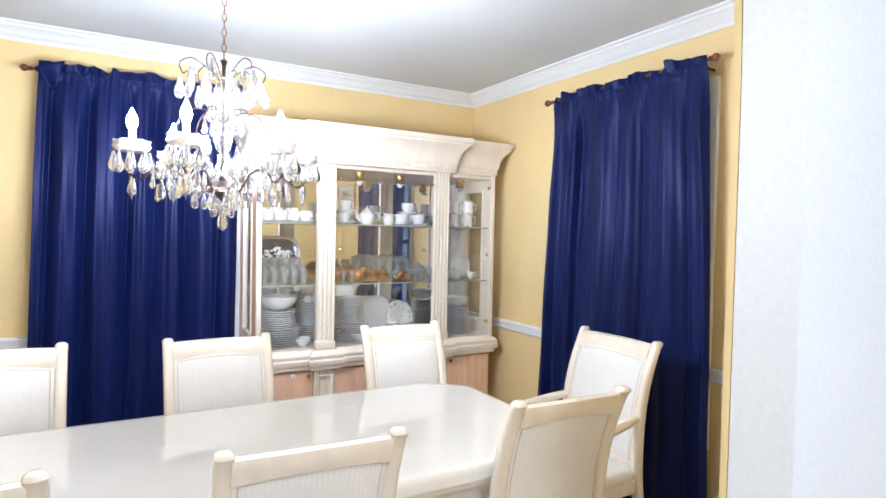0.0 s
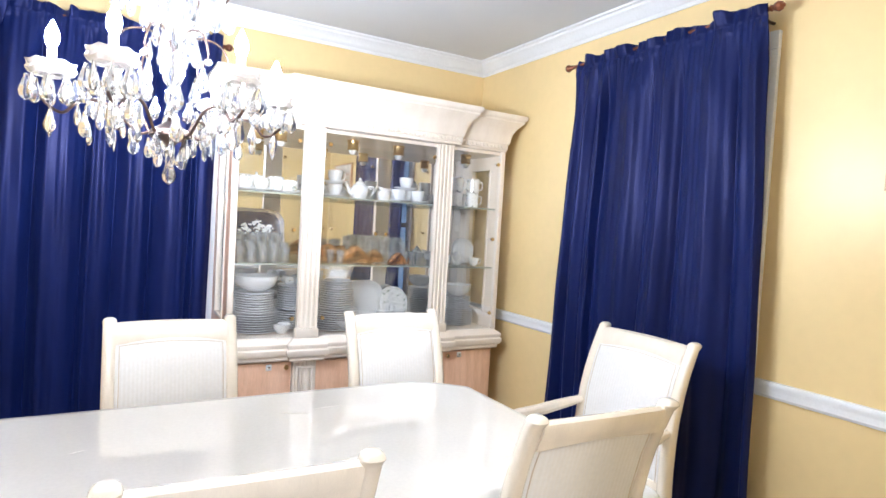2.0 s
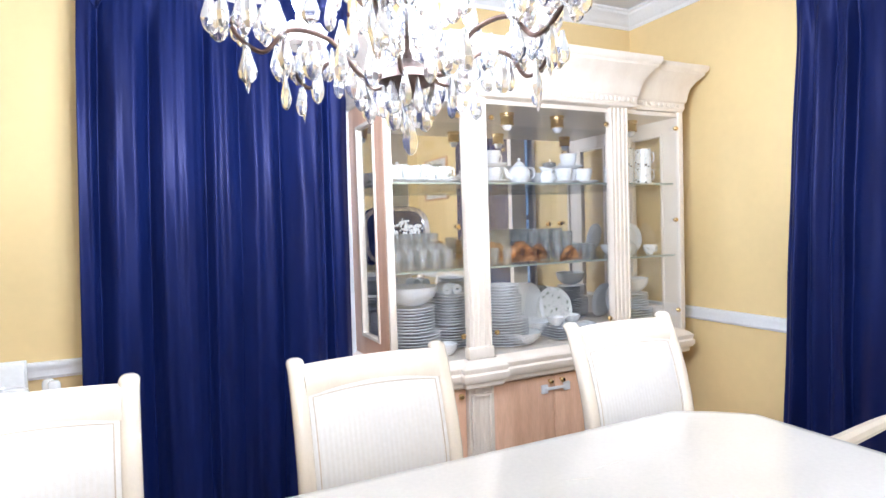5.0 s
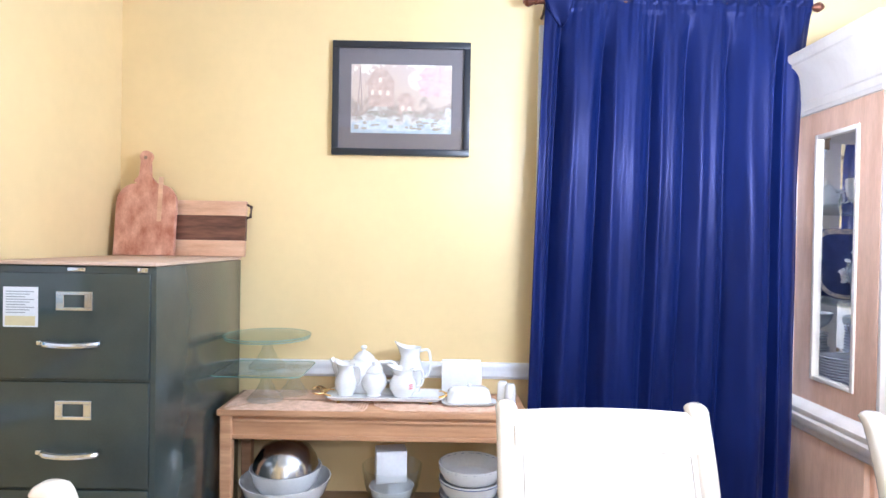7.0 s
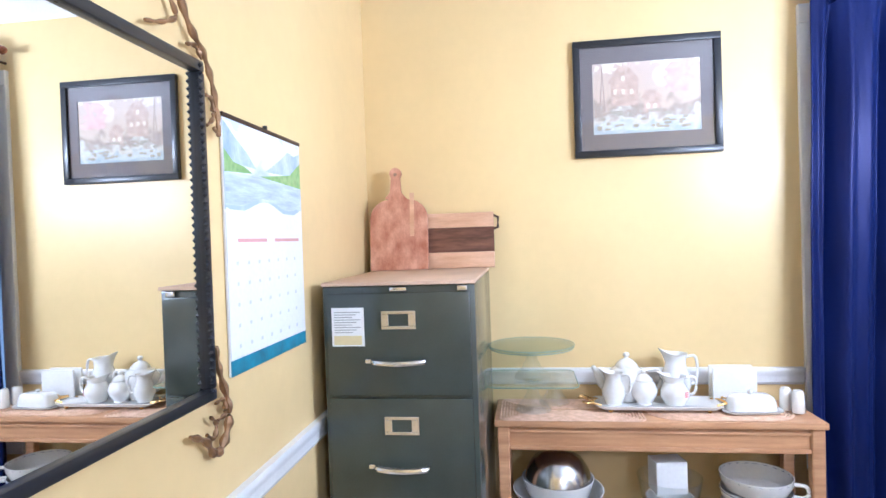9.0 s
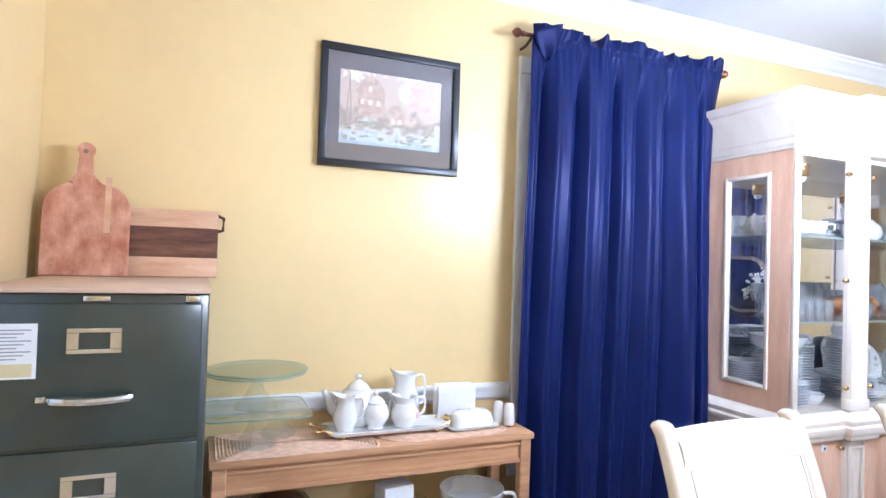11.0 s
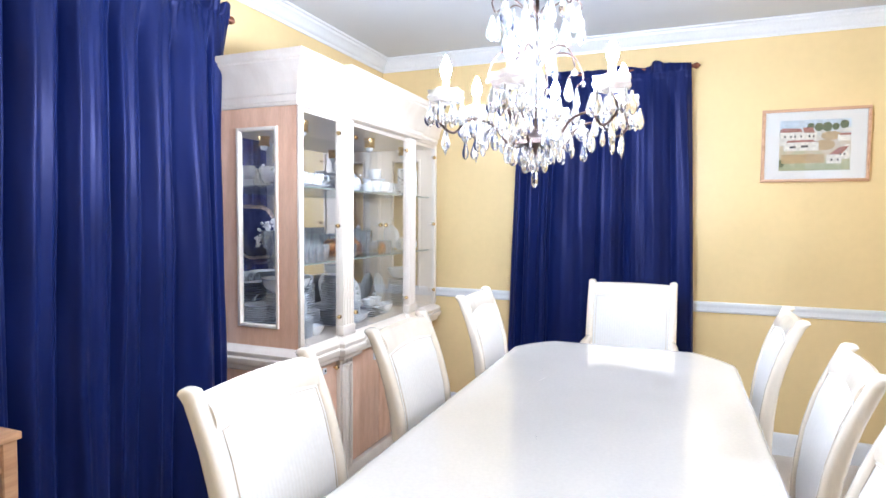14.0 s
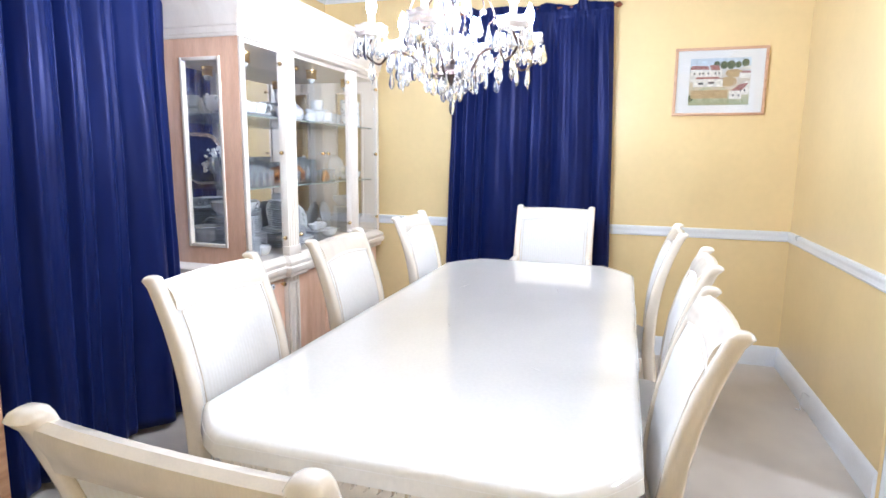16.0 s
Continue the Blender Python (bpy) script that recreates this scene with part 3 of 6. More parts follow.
table = thing("dining_table", "long cream lacquered dining table hidden by its cover", "table")
part("tabletop", loft([[(p.x, p.y, z) for p in table_outline(g)] for g, z in ((-0.012, 0.682), (-0.006, 0.684), (-0.005, 0.73), (-0.008, 0.748), (-0.015, 0.753))]), CREAM, table)
part("apron", loft([[(p.x, p.y, z) for p in table_outline(-0.05)] for z in (0.60, 0.681)]), CREAM, table)
bm = bmesh.new()
for k in range(26):
    for (x, y, ax) in ((TX0 + 0.004, 3.66 + k * 0.0275, 0),):
        if y < 4.37:
            ring = [[(x - 0.001, y + 0.0125 * math.cos(a), 0.699 + 0.0125 * math.sin(a)) for a in [math.tau * q / 12 for q in range(12)]],
                    [(x - 0.008, y + 0.009 * math.cos(a), 0.699 + 0.009 * math.sin(a)) for a in [math.tau * q / 12 for q in range(12)]]]
            loft(ring, bm)
part("beading", bm, CREAM, table, "row of round carved beads")
for x in (-0.75, 0.6):
    part("pedestal", lathe([(0.14, 0.05), (0.15, 0.08), (0.09, 0.14), (0.07, 0.25), (0.11, 0.38), (0.12, 0.45), (0.07, 0.52), (0.12, 0.58), (0.16, 0.61), (0, 0.61)], 20, at=(x, 4.02, 0)), CREAM, table)
    for a in range(0, 360, 90):
        d = Vector((math.cos(radians(a + 45)), math.sin(radians(a + 45)), 0))
        o = Vector((x, 4.02, 0))
        part("foot", tube([o + d * 0.08 + Vector((0, 0, 0.13)), o + d * 0.2 + Vector((0, 0, 0.08)), o + d * 0.33 + Vector((0, 0, 0.025))], 0.03, 8, taper=[0.045, 0.035, 0.025]), CREAM, table)

cover = thing("table_cover", "glossy cream vinyl table cover folded at the corners", "tablecloth")
rings = []
rnd = random.Random(5)
base = table_outline(0.0, n=9)
dense = []
for i, p in enumerate(base):
    q = base[(i + 1) % len(base)]
    k = max(1, int((q - p).length / 0.03))
    dense += [p + (q - p) * (t / k) for t in range(k)]
ctr = Vector((sum(p.x for p in dense) / len(dense), sum(p.y for p in dense) / len(dense)))


def cover_ring(grow, z, wob):
    out = []
    for i, p in enumerate(dense):
        a, b = dense[i - 1], dense[(i + 1) % len(dense)]
        t = (b - a).normalized()
        nrm = Vector((t.y, -t.x))
        w = wob * (0.5 * math.sin(i * 0.9) + 0.5 * math.sin(i * 0.37 + 1) + 0.4 * math.sin(i * 1.7))
        out.append((p.x + nrm.x * (grow + w), p.y + nrm.y * (grow + w), z + (0.6 * w if wob else 0)))
    return out


for g, z, w in ((-0.03, TZ, 0), (-0.006, TZ - 0.001, 0), (0.004, TZ - 0.006, 0.0005), (0.010, TZ - 0.014, 0.0012), (0.014, TZ - 0.028, 0.002), (0.016, TZ - 0.045, 0.003), (0.012, TZ - 0.0455, 0.003), (0.005, TZ - 0.03, 0.001), (0.001, TZ - 0.012, 0)):
    rings.append(cover_ring(g, z, w))
bm = bmesh.new()
rows = [[bm.verts.new(p) for p in r] for r in rings]
nn = len(rows[0])
for a, b in zip(rows, rows[1:]):
    for i in range(nn):
        bm.faces.new((a[i], b[i], b[(i + 1) % nn], a[(i + 1) % nn]))
bm.faces.new(rows[0])
bmesh.ops.recalc_face_normals(bm, faces=bm.faces)
part("cover_sheet", bm, CLOTH, cover, smooth=50)

hem = cover_ring(0.0120, TZ - 0.016, 0.0013)
part("hem_stitching", tube(hem + hem[:1], 0.0007, 4), FABRIC, cover, "raised stitched hem line")
for x, y, w, a in ((-0.30, 4.14, 0.05, 20), (0.30, 4.25, 0.10, -15), (0.42, 4.28, 0.12, 5), (0.35, 3.85, 0.09, 10), (-0.62, 3.80, 0.04, 60)):
    d = Vector((math.cos(radians(a)), math.sin(radians(a)), 0))
    o = Vector((x, y, TZ - 0.0004))
    wr = bmesh.new()
    tube([o - d * w / 2, o - d * w / 6 + Vector((0, 0, 0.0007)), o + d * w / 6 + Vector((0, 0, 0.0007)), o + d * w / 2], 0.0016, 6, wr, taper=[0.0003, 0.0014, 0.0014, 0.0003])
    part("wrinkle", wr, CLOTH, cover, "small crease in the vinyl")

# ---- china cabinet ----
CX0, CX1, CF, CB = 0.255, 1.835, 5.34, 5.785
ZD, ZT = 0.78, 1.86
COLS = ((0.592, 0.712), (1.364, 1.478))
cab = thing("china_cabinet", "bleached wood china cabinet full of white dishes", "china cabinet")
part("base_body", box(CX0 - 0.01, CX1 + 0.01, CF + 0.03, CB, 0.06, 0.66, 0.004), PICKLED, cab)
part("plinth", box(CX0 - 0.015, CX1 + 0.015, CF + 0.0, CB, 0.0, 0.07, 0.006), BLEACH, cab)


def front_path(out, step=0.045):
    """Plan line round the cabinet's front from its left rear to its right rear, jutting out between the outer column edges."""
    a, b = COLS[0][0] - 0.005, COLS[1][1] + 0.005
    return [(CX0 - out, CB), (CX0 - out, CF - out), (a, CF - out), (a, CF - out - step), (b, CF - out - step), (b, CF - out), (CX1 + out, CF - out), (CX1 + out, CB)]


def fluted(x0, x1, y, z0, z1, n=4):
    """A fluted column with grooves along its height."""
    prof = [(x0, y + 0.04)]
    w = (x1 - x0)
    prof += [(x0, y)]
    for k in range(n):
        c = x0 + w * (k + 0.5) / n
        g = w / n * 0.32
        prof += [(c - g, y), (c - g * 0.6, y + 0.006), (c + g * 0.6, y + 0.006), (c + g, y)]
    prof += [(x1, y), (x1, y + 0.04)]
    return loft([[(px, py, z) for px, py in prof] for z in (z0, z1)])


WAIST = [(0, 0.662), (0.012, 0.662), (0.02, 0.670), (0.02, 0.685), (0.03, 0.690), (0.038, 0.705), (0.038, 0.722), (0.03, 0.730), (0.034, 0.740), (0.034, 0.750), (0.022, 0.762), (0.008, 0.770), (0.0, 0.780)]
bm = moulding(WAIST, [(CX0 - 0.0, CB), (CX0 - 0.0, CF), (COLS[0][0] - 0.01, CF), (COLS[0][0] - 0.01, CF - 0.03), (COLS[0][1] + 0.01, CF - 0.03), (COLS[0][1] + 0.01, CF), (COLS[1][0] - 0.01, CF), (COLS[1][0] - 0.01, CF - 0.03), (COLS[1][1] + 0.01, CF - 0.03), (COLS[1][1] + 0.01, CF), (CX1, CF), (CX1, CB)][::1])
bmesh.ops.recalc_face_normals(bm, faces=bm.faces)
part("waist_moulding", bm, BLEACH, cab)
part("deck", box(CX0 + 0.001, CX1 - 0.001, CF + 0.001, CB, 0.73, ZD - 0.0005), BLEACH, cab, smooth=0)
for x0, x1 in COLS:
    part("column", fluted(x0 + 0.008, x1 - 0.008, CF - 0.022, ZD, ZT), BLEACH, cab)
    part("column_foot", box(x0, x1, CF - 0.03, CF + 0.015, ZD, ZD + 0.05, 0.006), BLEACH, cab)
    part("base_pilaster", fluted(x0, x1, CF - 0.01, 0.07, 0.662, 3), BLEACH, cab)
    bm = bmesh.new()
    box(x0 + 0.012, x0 + 0.024, CF - 0.02, CF - 0.008, 0.12, 0.63, 0.002, bm)
    box(x1 - 0.024, x1 - 0.012, CF - 0.02, CF - 0.008, 0.12, 0.63, 0.002, bm)
    box(x0 + 0.024, x1 - 0.024, CF - 0.02, CF - 0.008, 0.618, 0.63, 0.002, bm)
    part("pilaster_frame", bm, BLEACH, cab)
for x0, x1, k in ((CX0 + 0.01, COLS[0][0] - 0.004, 1), (COLS[0][1] + 0.004, 1.036, 1), (1.040, COLS[1][0] - 0.004, -1), (COLS[1][1] + 0.004, CX1 - 0.01, -1)):
    d = part("base_door", box(x0, x1, CF + 0.008, CF + 0.03, 0.085, 0.652, 0.003), PICKLED, cab)
    kx = x1 - 0.03 if k > 0 else x0 + 0.03
    bm = lathe([(0, 0.03), (0.008, 0.029), (0.013, 0.022), (0.011, 0.014), (0.005, 0.01), (0.005, 0)], 12)
    bmesh.ops.transform(bm, matrix=pose(kx, CF + 0.008, 0.630, 90), verts=bm.verts)
    part("knob", bm, BRASS, d, "small round brass knob")
    if abs(x0 - 1.0) > 0.3:
        lk = part("child_lock", box(kx - k * 0.085 - 0.014, kx - k * 0.085 + 0.014, CF - 0.0, CF + 0.009, 0.615, 0.645, 0.003), TRIM, d, "white plastic latch pad")
        part("button", box(kx - k * 0.085 - 0.006, kx - k * 0.085 + 0.006, CF - 0.002, CF + 0.0, 0.624, 0.636, 0.001), CHROME, lk)
bm = bmesh.new()
for x in (0.98, 1.10):
    box(x - 0.018, x + 0.018, CF - 0.004, CF + 0.008, 0.575, 0.615, 0.005, bm)
box(0.98, 1.10, CF - 0.008, CF + 0.0, 0.588, 0.602, 0.003, bm)
tagged(part("strap_lock", bm, TRIM, cab), "white plastic strap lock across the two doors")
# upper case
part("back_mirror", box(CX0 + 0.02, CX1 - 0.02, CB - 0.012, CB - 0.002, ZD, ZT), MIRROR, cab, "mirrored back", smooth=0)
part("top_board", box(CX0 + 0.019, CX1 - 0.019, CF + 0.003, CB - 0.013, ZT - 0.02, ZT - 0.001), BLEACH, cab, smooth=0)
for s, x in ((-1, CX0), (1, CX1)):
    a, b = (x, x + 0.018) if s < 0 else (x - 0.018, x)
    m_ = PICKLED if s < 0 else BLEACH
    bm = bmesh.new()
    y0, y1 = CF + 0.10, 5.67
    box(a, b, CF + 0.002, y0, ZD, ZT, bm=bm)
    box(a, b, y1, CB, ZD, ZT, bm=bm)
    box(a, b, y0, y1, ZD, 0.865, bm=bm)
    box(a, b, y0, y1, 1.775, ZT, bm=bm)
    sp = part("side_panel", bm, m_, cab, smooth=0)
    bm = bmesh.new()
    f0, f1 = a - 0.006, b + 0.004
    box(f0, f1, y0, y0 + 0.016, 0.865, 1.775, 0.003, bm)
    box(f0, f1, y1 - 0.016, y1, 0.865, 1.775, 0.003, bm)
    box(f0, f1, y0 + 0.016, y1 - 0.016, 0.865, 0.881, 0.003, bm)
    box(f0, f1, y0 + 0.016, y1 - 0.016, 1.759, 1.775, 0.003, bm)
    part("side_window_frame", bm, BLEACH, sp)
    part("side_pane", box((a + b) / 2 - 0.002, (a + b) / 2 + 0.002, y0 + 0.01, y1 - 0.01, 0.87, 1.77), GLASS, sp, smooth=0)
    part("corner_stile", box(min(x, x - s * 0.03), max(x, x - s * 0.03), CF - 0.016, CF + 0.001, ZD, ZT, 0.004), BLEACH, cab)
for z in (1.155, 1.515):
    part("shelf", box(CX0 + 0.02, CX1 - 0.02, CF + 0.035, CB - 0.015, z - 0.008, z), SHELF_GLASS, cab, "green-edged glass shelf", smooth=0)
    # Edge strip whose pale colour imitates the light in the glass.
    part("lit_shelf_edge", box(CX0 + 0.02, CX1 - 0.02, CF + 0.0335, CF + 0.035, z - 0.008, z), SHELF_EDGE, cab, "green glass edge", smooth=0)
for x0, x1, k in ((CX0 + 0.032, COLS[0][0], 1), (COLS[0][1], 1.037, 1), (1.039, COLS[1][0], -1), (COLS[1][1], CX1 - 0.032, 1)):
    d = part("glass_door", box(x0, x1, CF - 0.004, CF + 0.002, ZD + 0.004, ZT - 0.022), GLASS, cab, "clear glass cabinet door", smooth=0)
    kx = x1 - 0.03 if k > 0 else x0 + 0.03
    for z in (0.88, 1.33, 1.78):
        bm = lathe([(0, 0.024), (0.008, 0.023), (0.012, 0.016), (0.010, 0.008), (0.005, 0.004), (0.005, 0)], 12)
        kk = kx if z == 1.33 else (x1 - 0.02 if x0 > 1.4 or x0 < 0.5 else x0 + 0.02 if k > 0 else x1 - 0.02)
        bmesh.ops.transform(bm, matrix=pose(kk, CF - 0.004, z, 90), verts=bm.verts)
        part("knob" if z == 1.33 else "hinge", bm, BRASS, d)
for x in (0.40, 0.52, 0.92, 1.20, 1.66):
    bm = lathe([(0, 0), (0.034, 0), (0.034, -0.012), (0.030, -0.014), (0.030, -0.045), (0.034, -0.052), (0.028, -0.056), (0.020, -0.040), (0, -0.036)], 18, at=(x, 5.50, ZT - 0.02))
    lt = part("spot_lamp", bm, BRASS, cab, "small brass spotlight under the top")
    part("bulb", lathe([(0, -0.082), (0.013, -0.078), (0.021, -0.066), (0.022, -0.056), (0.016, -0.046), (0, -0.044)], 14, at=(x, 5.50, ZT - 0.02)), CHINA, lt)
# crown
CC = [(0.0, 1.862), (0.008, 1.862), (0.010, 1.875), (0.014, 1.878), (0.014, 1.905), (0.02, 1.91), (0.024, 1.925), (0.026, 1.945), (0.034, 1.975), (0.050, 2.00), (0.072, 2.025), (0.082, 2.035), (0.082, 2.045), (0.092, 2.052), (0.096, 2.062), (0.096, 2.078), (0.0, 2.078)]
bm = moulding(CC, front_path(0.0))
bmesh.ops.recalc_face_normals(bm, faces=bm.faces)
part("crown", bm, BLEACH, cab, "stepped cream crown")
part("crown_core", box(CX0 + 0.003, CX1 - 0.003, CF + 0.003, CB, ZT + 0.001, 2.07), BLEACH, cab, smooth=0)
part("crown_infill", box(COLS[0][0] - 0.002, COLS[1][1] + 0.002, CF - 0.042, CF - 0.001, ZT + 0.001, 2.07), BLEACH, cab, smooth=0)
bm = bmesh.new()
x = CX0 + 0.01
while x < CX1 - 0.01:
    y = CF - 0.045 if COLS[0][0] - 0.01 < x < COLS[1][1] - 0.012 else CF
    box(x, x + 0.016, y - 0.022, y - 0.012, 1.882, 1.900, 0.003, bm, 1)
    x += 0.026
part("dentil", bm, BLEACH, cab, "row of small dentil blocks", kind="stuff")
for x in (COLS[0][0] - 0.005, COLS[1][1] + 0.005):
    pts = [(x, CF - o - 0.006, z) for o, z in CC[1:-1]]
    part("crown_joint", tube(pts, 0.0035, 6), CREASE, cab, "dark joint line in the crown")

# ---- file cabinet ----
FX0, FX1, FY0, FY1, FZ = -2.367, -1.924, 5.09, 5.78, 1.27
fc = thing("file_cabinet", "dark green metal four-drawer file cabinet in the corner", "file cabinet")
part("body", box(FX0, FX1, FY0 + 0.012, FY1, 0.0, FZ, 0.004), GREEN, fc)
for k in range(4):
    z1 = FZ - 0.02 - k * 0.30
    z0 = z1 - 0.292
    d = part("drawer", box(FX0 + 0.014, FX1 - 0.014, FY0, FY0 + 0.014, z0, z1, 0.004), GREEN, fc)
    cx = FX0 + 0.225
    bm = bmesh.new()
    zl = z1 - 0.077
    for a, b, c_, e in ((-0.050, 0.050, 0.017, 0.026), (-0.050, 0.050, -0.026, -0.017), (-0.050, -0.028, -0.017, 0.017), (0.028, 0.050, -0.017, 0.017)):
        box(cx + a, cx + b, FY0 - 0.005, FY0, zl + c_, zl + e, 0.001, bm, 1)
    part("label_holder", bm, CHROME, d, "chrome label holder")
    pts = spline([(cx - 0.072, FY0, z1 - 0.19), (cx - 0.066, FY0 - 0.025, z1 - 0.192), (cx, FY0 - 0.032, z1 - 0.195), (cx + 0.066, FY0 - 0.025, z1 - 0.192), (cx + 0.072, FY0, z1 - 0.19)], 5)
    part("handle", tube(pts, 0.0085, 8), CHROME, d, "chrome pull handle")
    part("thumb_latch", box(cx - 0.098, cx - 0.076, FY0 - 0.012, FY0, z1 - 0.198, z1 - 0.185, 0.003), CHROME, d)
part("lock", box(FX1 - 0.05, FX1 - 0.02, FY0 + 0.002, FY0 + 0.012, FZ - 0.018, FZ - 0.003, 0.003), CHROME, fc, "small chrome lock")
part("badge", box(FX0 + 0.20, FX0 + 0.25, FY0 + 0.004, FY0 + 0.012, FZ - 0.016, FZ - 0.005, 0.002), CHROME, fc)
part("top_cover", box(FX0, FX1 + 0.002, FY0 + 0.0, FY1, FZ + 0.001, FZ + 0.012, 0.003), TAN_TOP, fc, "tan brown top cover")
note = part("paper_note", box(FX0 + 0.03, FX0 + 0.125, FY0 - 0.002, FY0 - 0.0005, 1.10, 1.21), PAPER, None, smooth=0)
tagged(note, "small printed white note stuck on the drawer", "note")
INK = mat("grey_print", (0.35, 0.36, 0.38), 0.8)
YELLOWED = mat("yellow_print", (0.70, 0.62, 0.36), 0.8)
bm = bmesh.new()
for k in range(9):
    box(FX0 + 0.038, FX0 + 0.115 - 0.012 * (k % 3), FY0 - 0.0026, FY0 - 0.002, 1.196 - k * 0.0072, 1.1985 - k * 0.0072, 0, bm)
part("printed_text", bm, INK, note, "grey printed lines", smooth=0, kind="stuff")
part("colour_block", box(FX0 + 0.036, FX0 + 0.118, FY0 - 0.0026, FY0 - 0.002, 1.104, 1.130), YELLOWED, note, "yellowed lower block", smooth=0)


# ---- buffet ----
BX0, BX1, BY0, BY1, BZ = -1.905, -0.83, 5.495, 5.77, 0.762
buf = thing("side_table", "light oak side table with a lower shelf of bowls", "side table")
part("top", box(BX0, BX1, BY0, BY1, BZ - 0.022, BZ, 0.003), PINE, buf)
part("apron", box(BX0 + 0.05, BX1 - 0.05, BY0 + 0.02, BY0 + 0.038, BZ - 0.105, BZ - 0.022, 0.002), PINE, buf)
part("bead", box(BX0 + 0.05, BX1 - 0.05, BY0 + 0.012, BY0 + 0.02, BZ - 0.045, BZ - 0.035, 0.002), PINE, buf)
part("bead", box(BX0 + 0.05, BX1 - 0.05, BY0 + 0.012, BY0 + 0.02, BZ - 0.105, BZ - 0.09, 0.002), PINE, buf)
part("back_apron", box(BX0 + 0.05, BX1 - 0.05, BY1 - 0.03, BY1 - 0.012, BZ - 0.09, BZ - 0.022, 0.002), PINE, buf)
for x in (BX0 + 0.008, BX1 - 0.05):
    part("side_apron", box(x + 0.01, x + 0.03, BY0 + 0.05, BY1 - 0.05, BZ - 0.1, BZ - 0.022, 0.002), PINE, buf)
    for y in (BY0 + 0.008, BY1 - 0.045):
        part("leg", loft([[(x + 0.021 + px * k, y + 0.018 + py * k, z) for px, py in rounded(0.042, 0.036, 0.1, 1)] for z, k in ((0, 0.75), (0.66, 1), (BZ - 0.022, 1))]), PINE, buf)
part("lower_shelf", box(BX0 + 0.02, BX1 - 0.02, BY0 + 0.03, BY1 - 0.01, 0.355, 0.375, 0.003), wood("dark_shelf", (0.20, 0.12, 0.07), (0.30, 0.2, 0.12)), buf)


# ---- pictures ----
def landscape(name, cols, scale):
    """A soft painted landscape: broad colour areas broken by brush noise."""
    m = bpy.data.materials.new(name)
    m.use_nodes = True
    n, l = m.node_tree.nodes, m.node_tree.links
    tc = n.new("ShaderNodeTexCoord")
    mp = n.new("ShaderNodeMapping")
    l.new(tc.outputs["Generated"], mp.inputs[0])
    mp.inputs["Scale"].default_value = (1.4, 1.4, 1.0)
    warp = n.new("ShaderNodeTexNoise")
    warp.inputs["Scale"].default_value = scale
    warp.inputs["Detail"].default_value = 6
    l.new(mp.outputs[0], warp.inputs["Vector"])
    sep = n.new("ShaderNodeSeparateXYZ")
    l.new(tc.outputs["Generated"], sep.inputs[0])
    add = n.new("ShaderNodeMath")
    add.operation = "MULTIPLY_ADD"
    l.new(warp.outputs["Fac"], add.inputs[0])
    add.inputs[1].default_value = 0.9
    l.new(sep.outputs[2], add.inputs[2])
    sub = n.new("ShaderNodeMath")
    sub.operation = "SUBTRACT"
    l.new(add.outputs[0], sub.inputs[0])
    sub.inputs[1].default_value = 0.45
    ramp = n.new("ShaderNodeValToRGB")
    e = ramp.color_ramp.elements
    for i, c_ in enumerate(cols):
        k = e[i] if i < 2 else e.new(0.5)
        k.position = 0.02 + 0.96 * i / (len(cols) - 1)
        k.color = (*c_, 1)
    l.new(sub.outputs[0], ramp.inputs[0])
    l.new(ramp.outputs[0], n["Principled BSDF"].inputs["Base Color"])
    n["Principled BSDF"].inputs["Roughness"].default_value = 0.6
    return m


def picture(name, label, m, w, h, fw, frame_mat, mat_mat, pw, ph, art):
    """Local x to the right, y into the room, centre at the origin."""
    ob = tagged(new(name), label, "picture")
    bm = bmesh.new()
    box(-w / 2, w / 2, 0.002, 0.024, h / 2 - fw, h / 2, 0.002, bm)
    box(-w / 2, w / 2, 0.002, 0.024, -h / 2, -h / 2 + fw, 0.002, bm)
    for s in (-1, 1):
        box(min(s * w / 2, s * (w / 2 - fw)), max(s * w / 2, s * (w / 2 - fw)), 0.002, 0.024, -h / 2 + fw, h / 2 - fw, 0.002, bm)
    part("frame", bm, frame_mat, ob)
    bm = bmesh.new()
    a, b = w / 2 - fw, h / 2 - fw
    box(-a, a, 0.006, 0.012, ph / 2, b, 0, bm)
    box(-a, a, 0.006, 0.012, -b, -ph / 2, 0, bm)
    box(-a, -pw / 2, 0.006, 0.012, -ph / 2, ph / 2, 0, bm)
    box(pw / 2, a, 0.006, 0.012, -ph / 2, ph / 2, 0, bm)
    part("mat_board", bm, mat_mat, ob, smooth=0)
    part("print", box(-pw / 2, pw / 2, 0.004, 0.009, -ph / 2, ph / 2), art, ob, smooth=0)
    part("glass", box(-a, a, 0.014, 0.016, -b, b), PIC_GLASS, ob, smooth=0)
    ob.matrix_world = m
    return ob


ART1 = landscape("garden_print", [(0.46, 0.54, 0.60), (0.72, 0.70, 0.62), (0.42, 0.33, 0.26), (0.70, 0.58, 0.46), (0.80, 0.66, 0.56), (0.86, 0.80, 0.68), (0.66, 0.54, 0.46)], 6)
ART2 = landscape("village_print", [(0.36, 0.38, 0.22), (0.48, 0.48, 0.30), (0.60, 0.50, 0.34), (0.66, 0.58, 0.42), (0.60, 0.58, 0.44), (0.60, 0.66, 0.70)], 6)


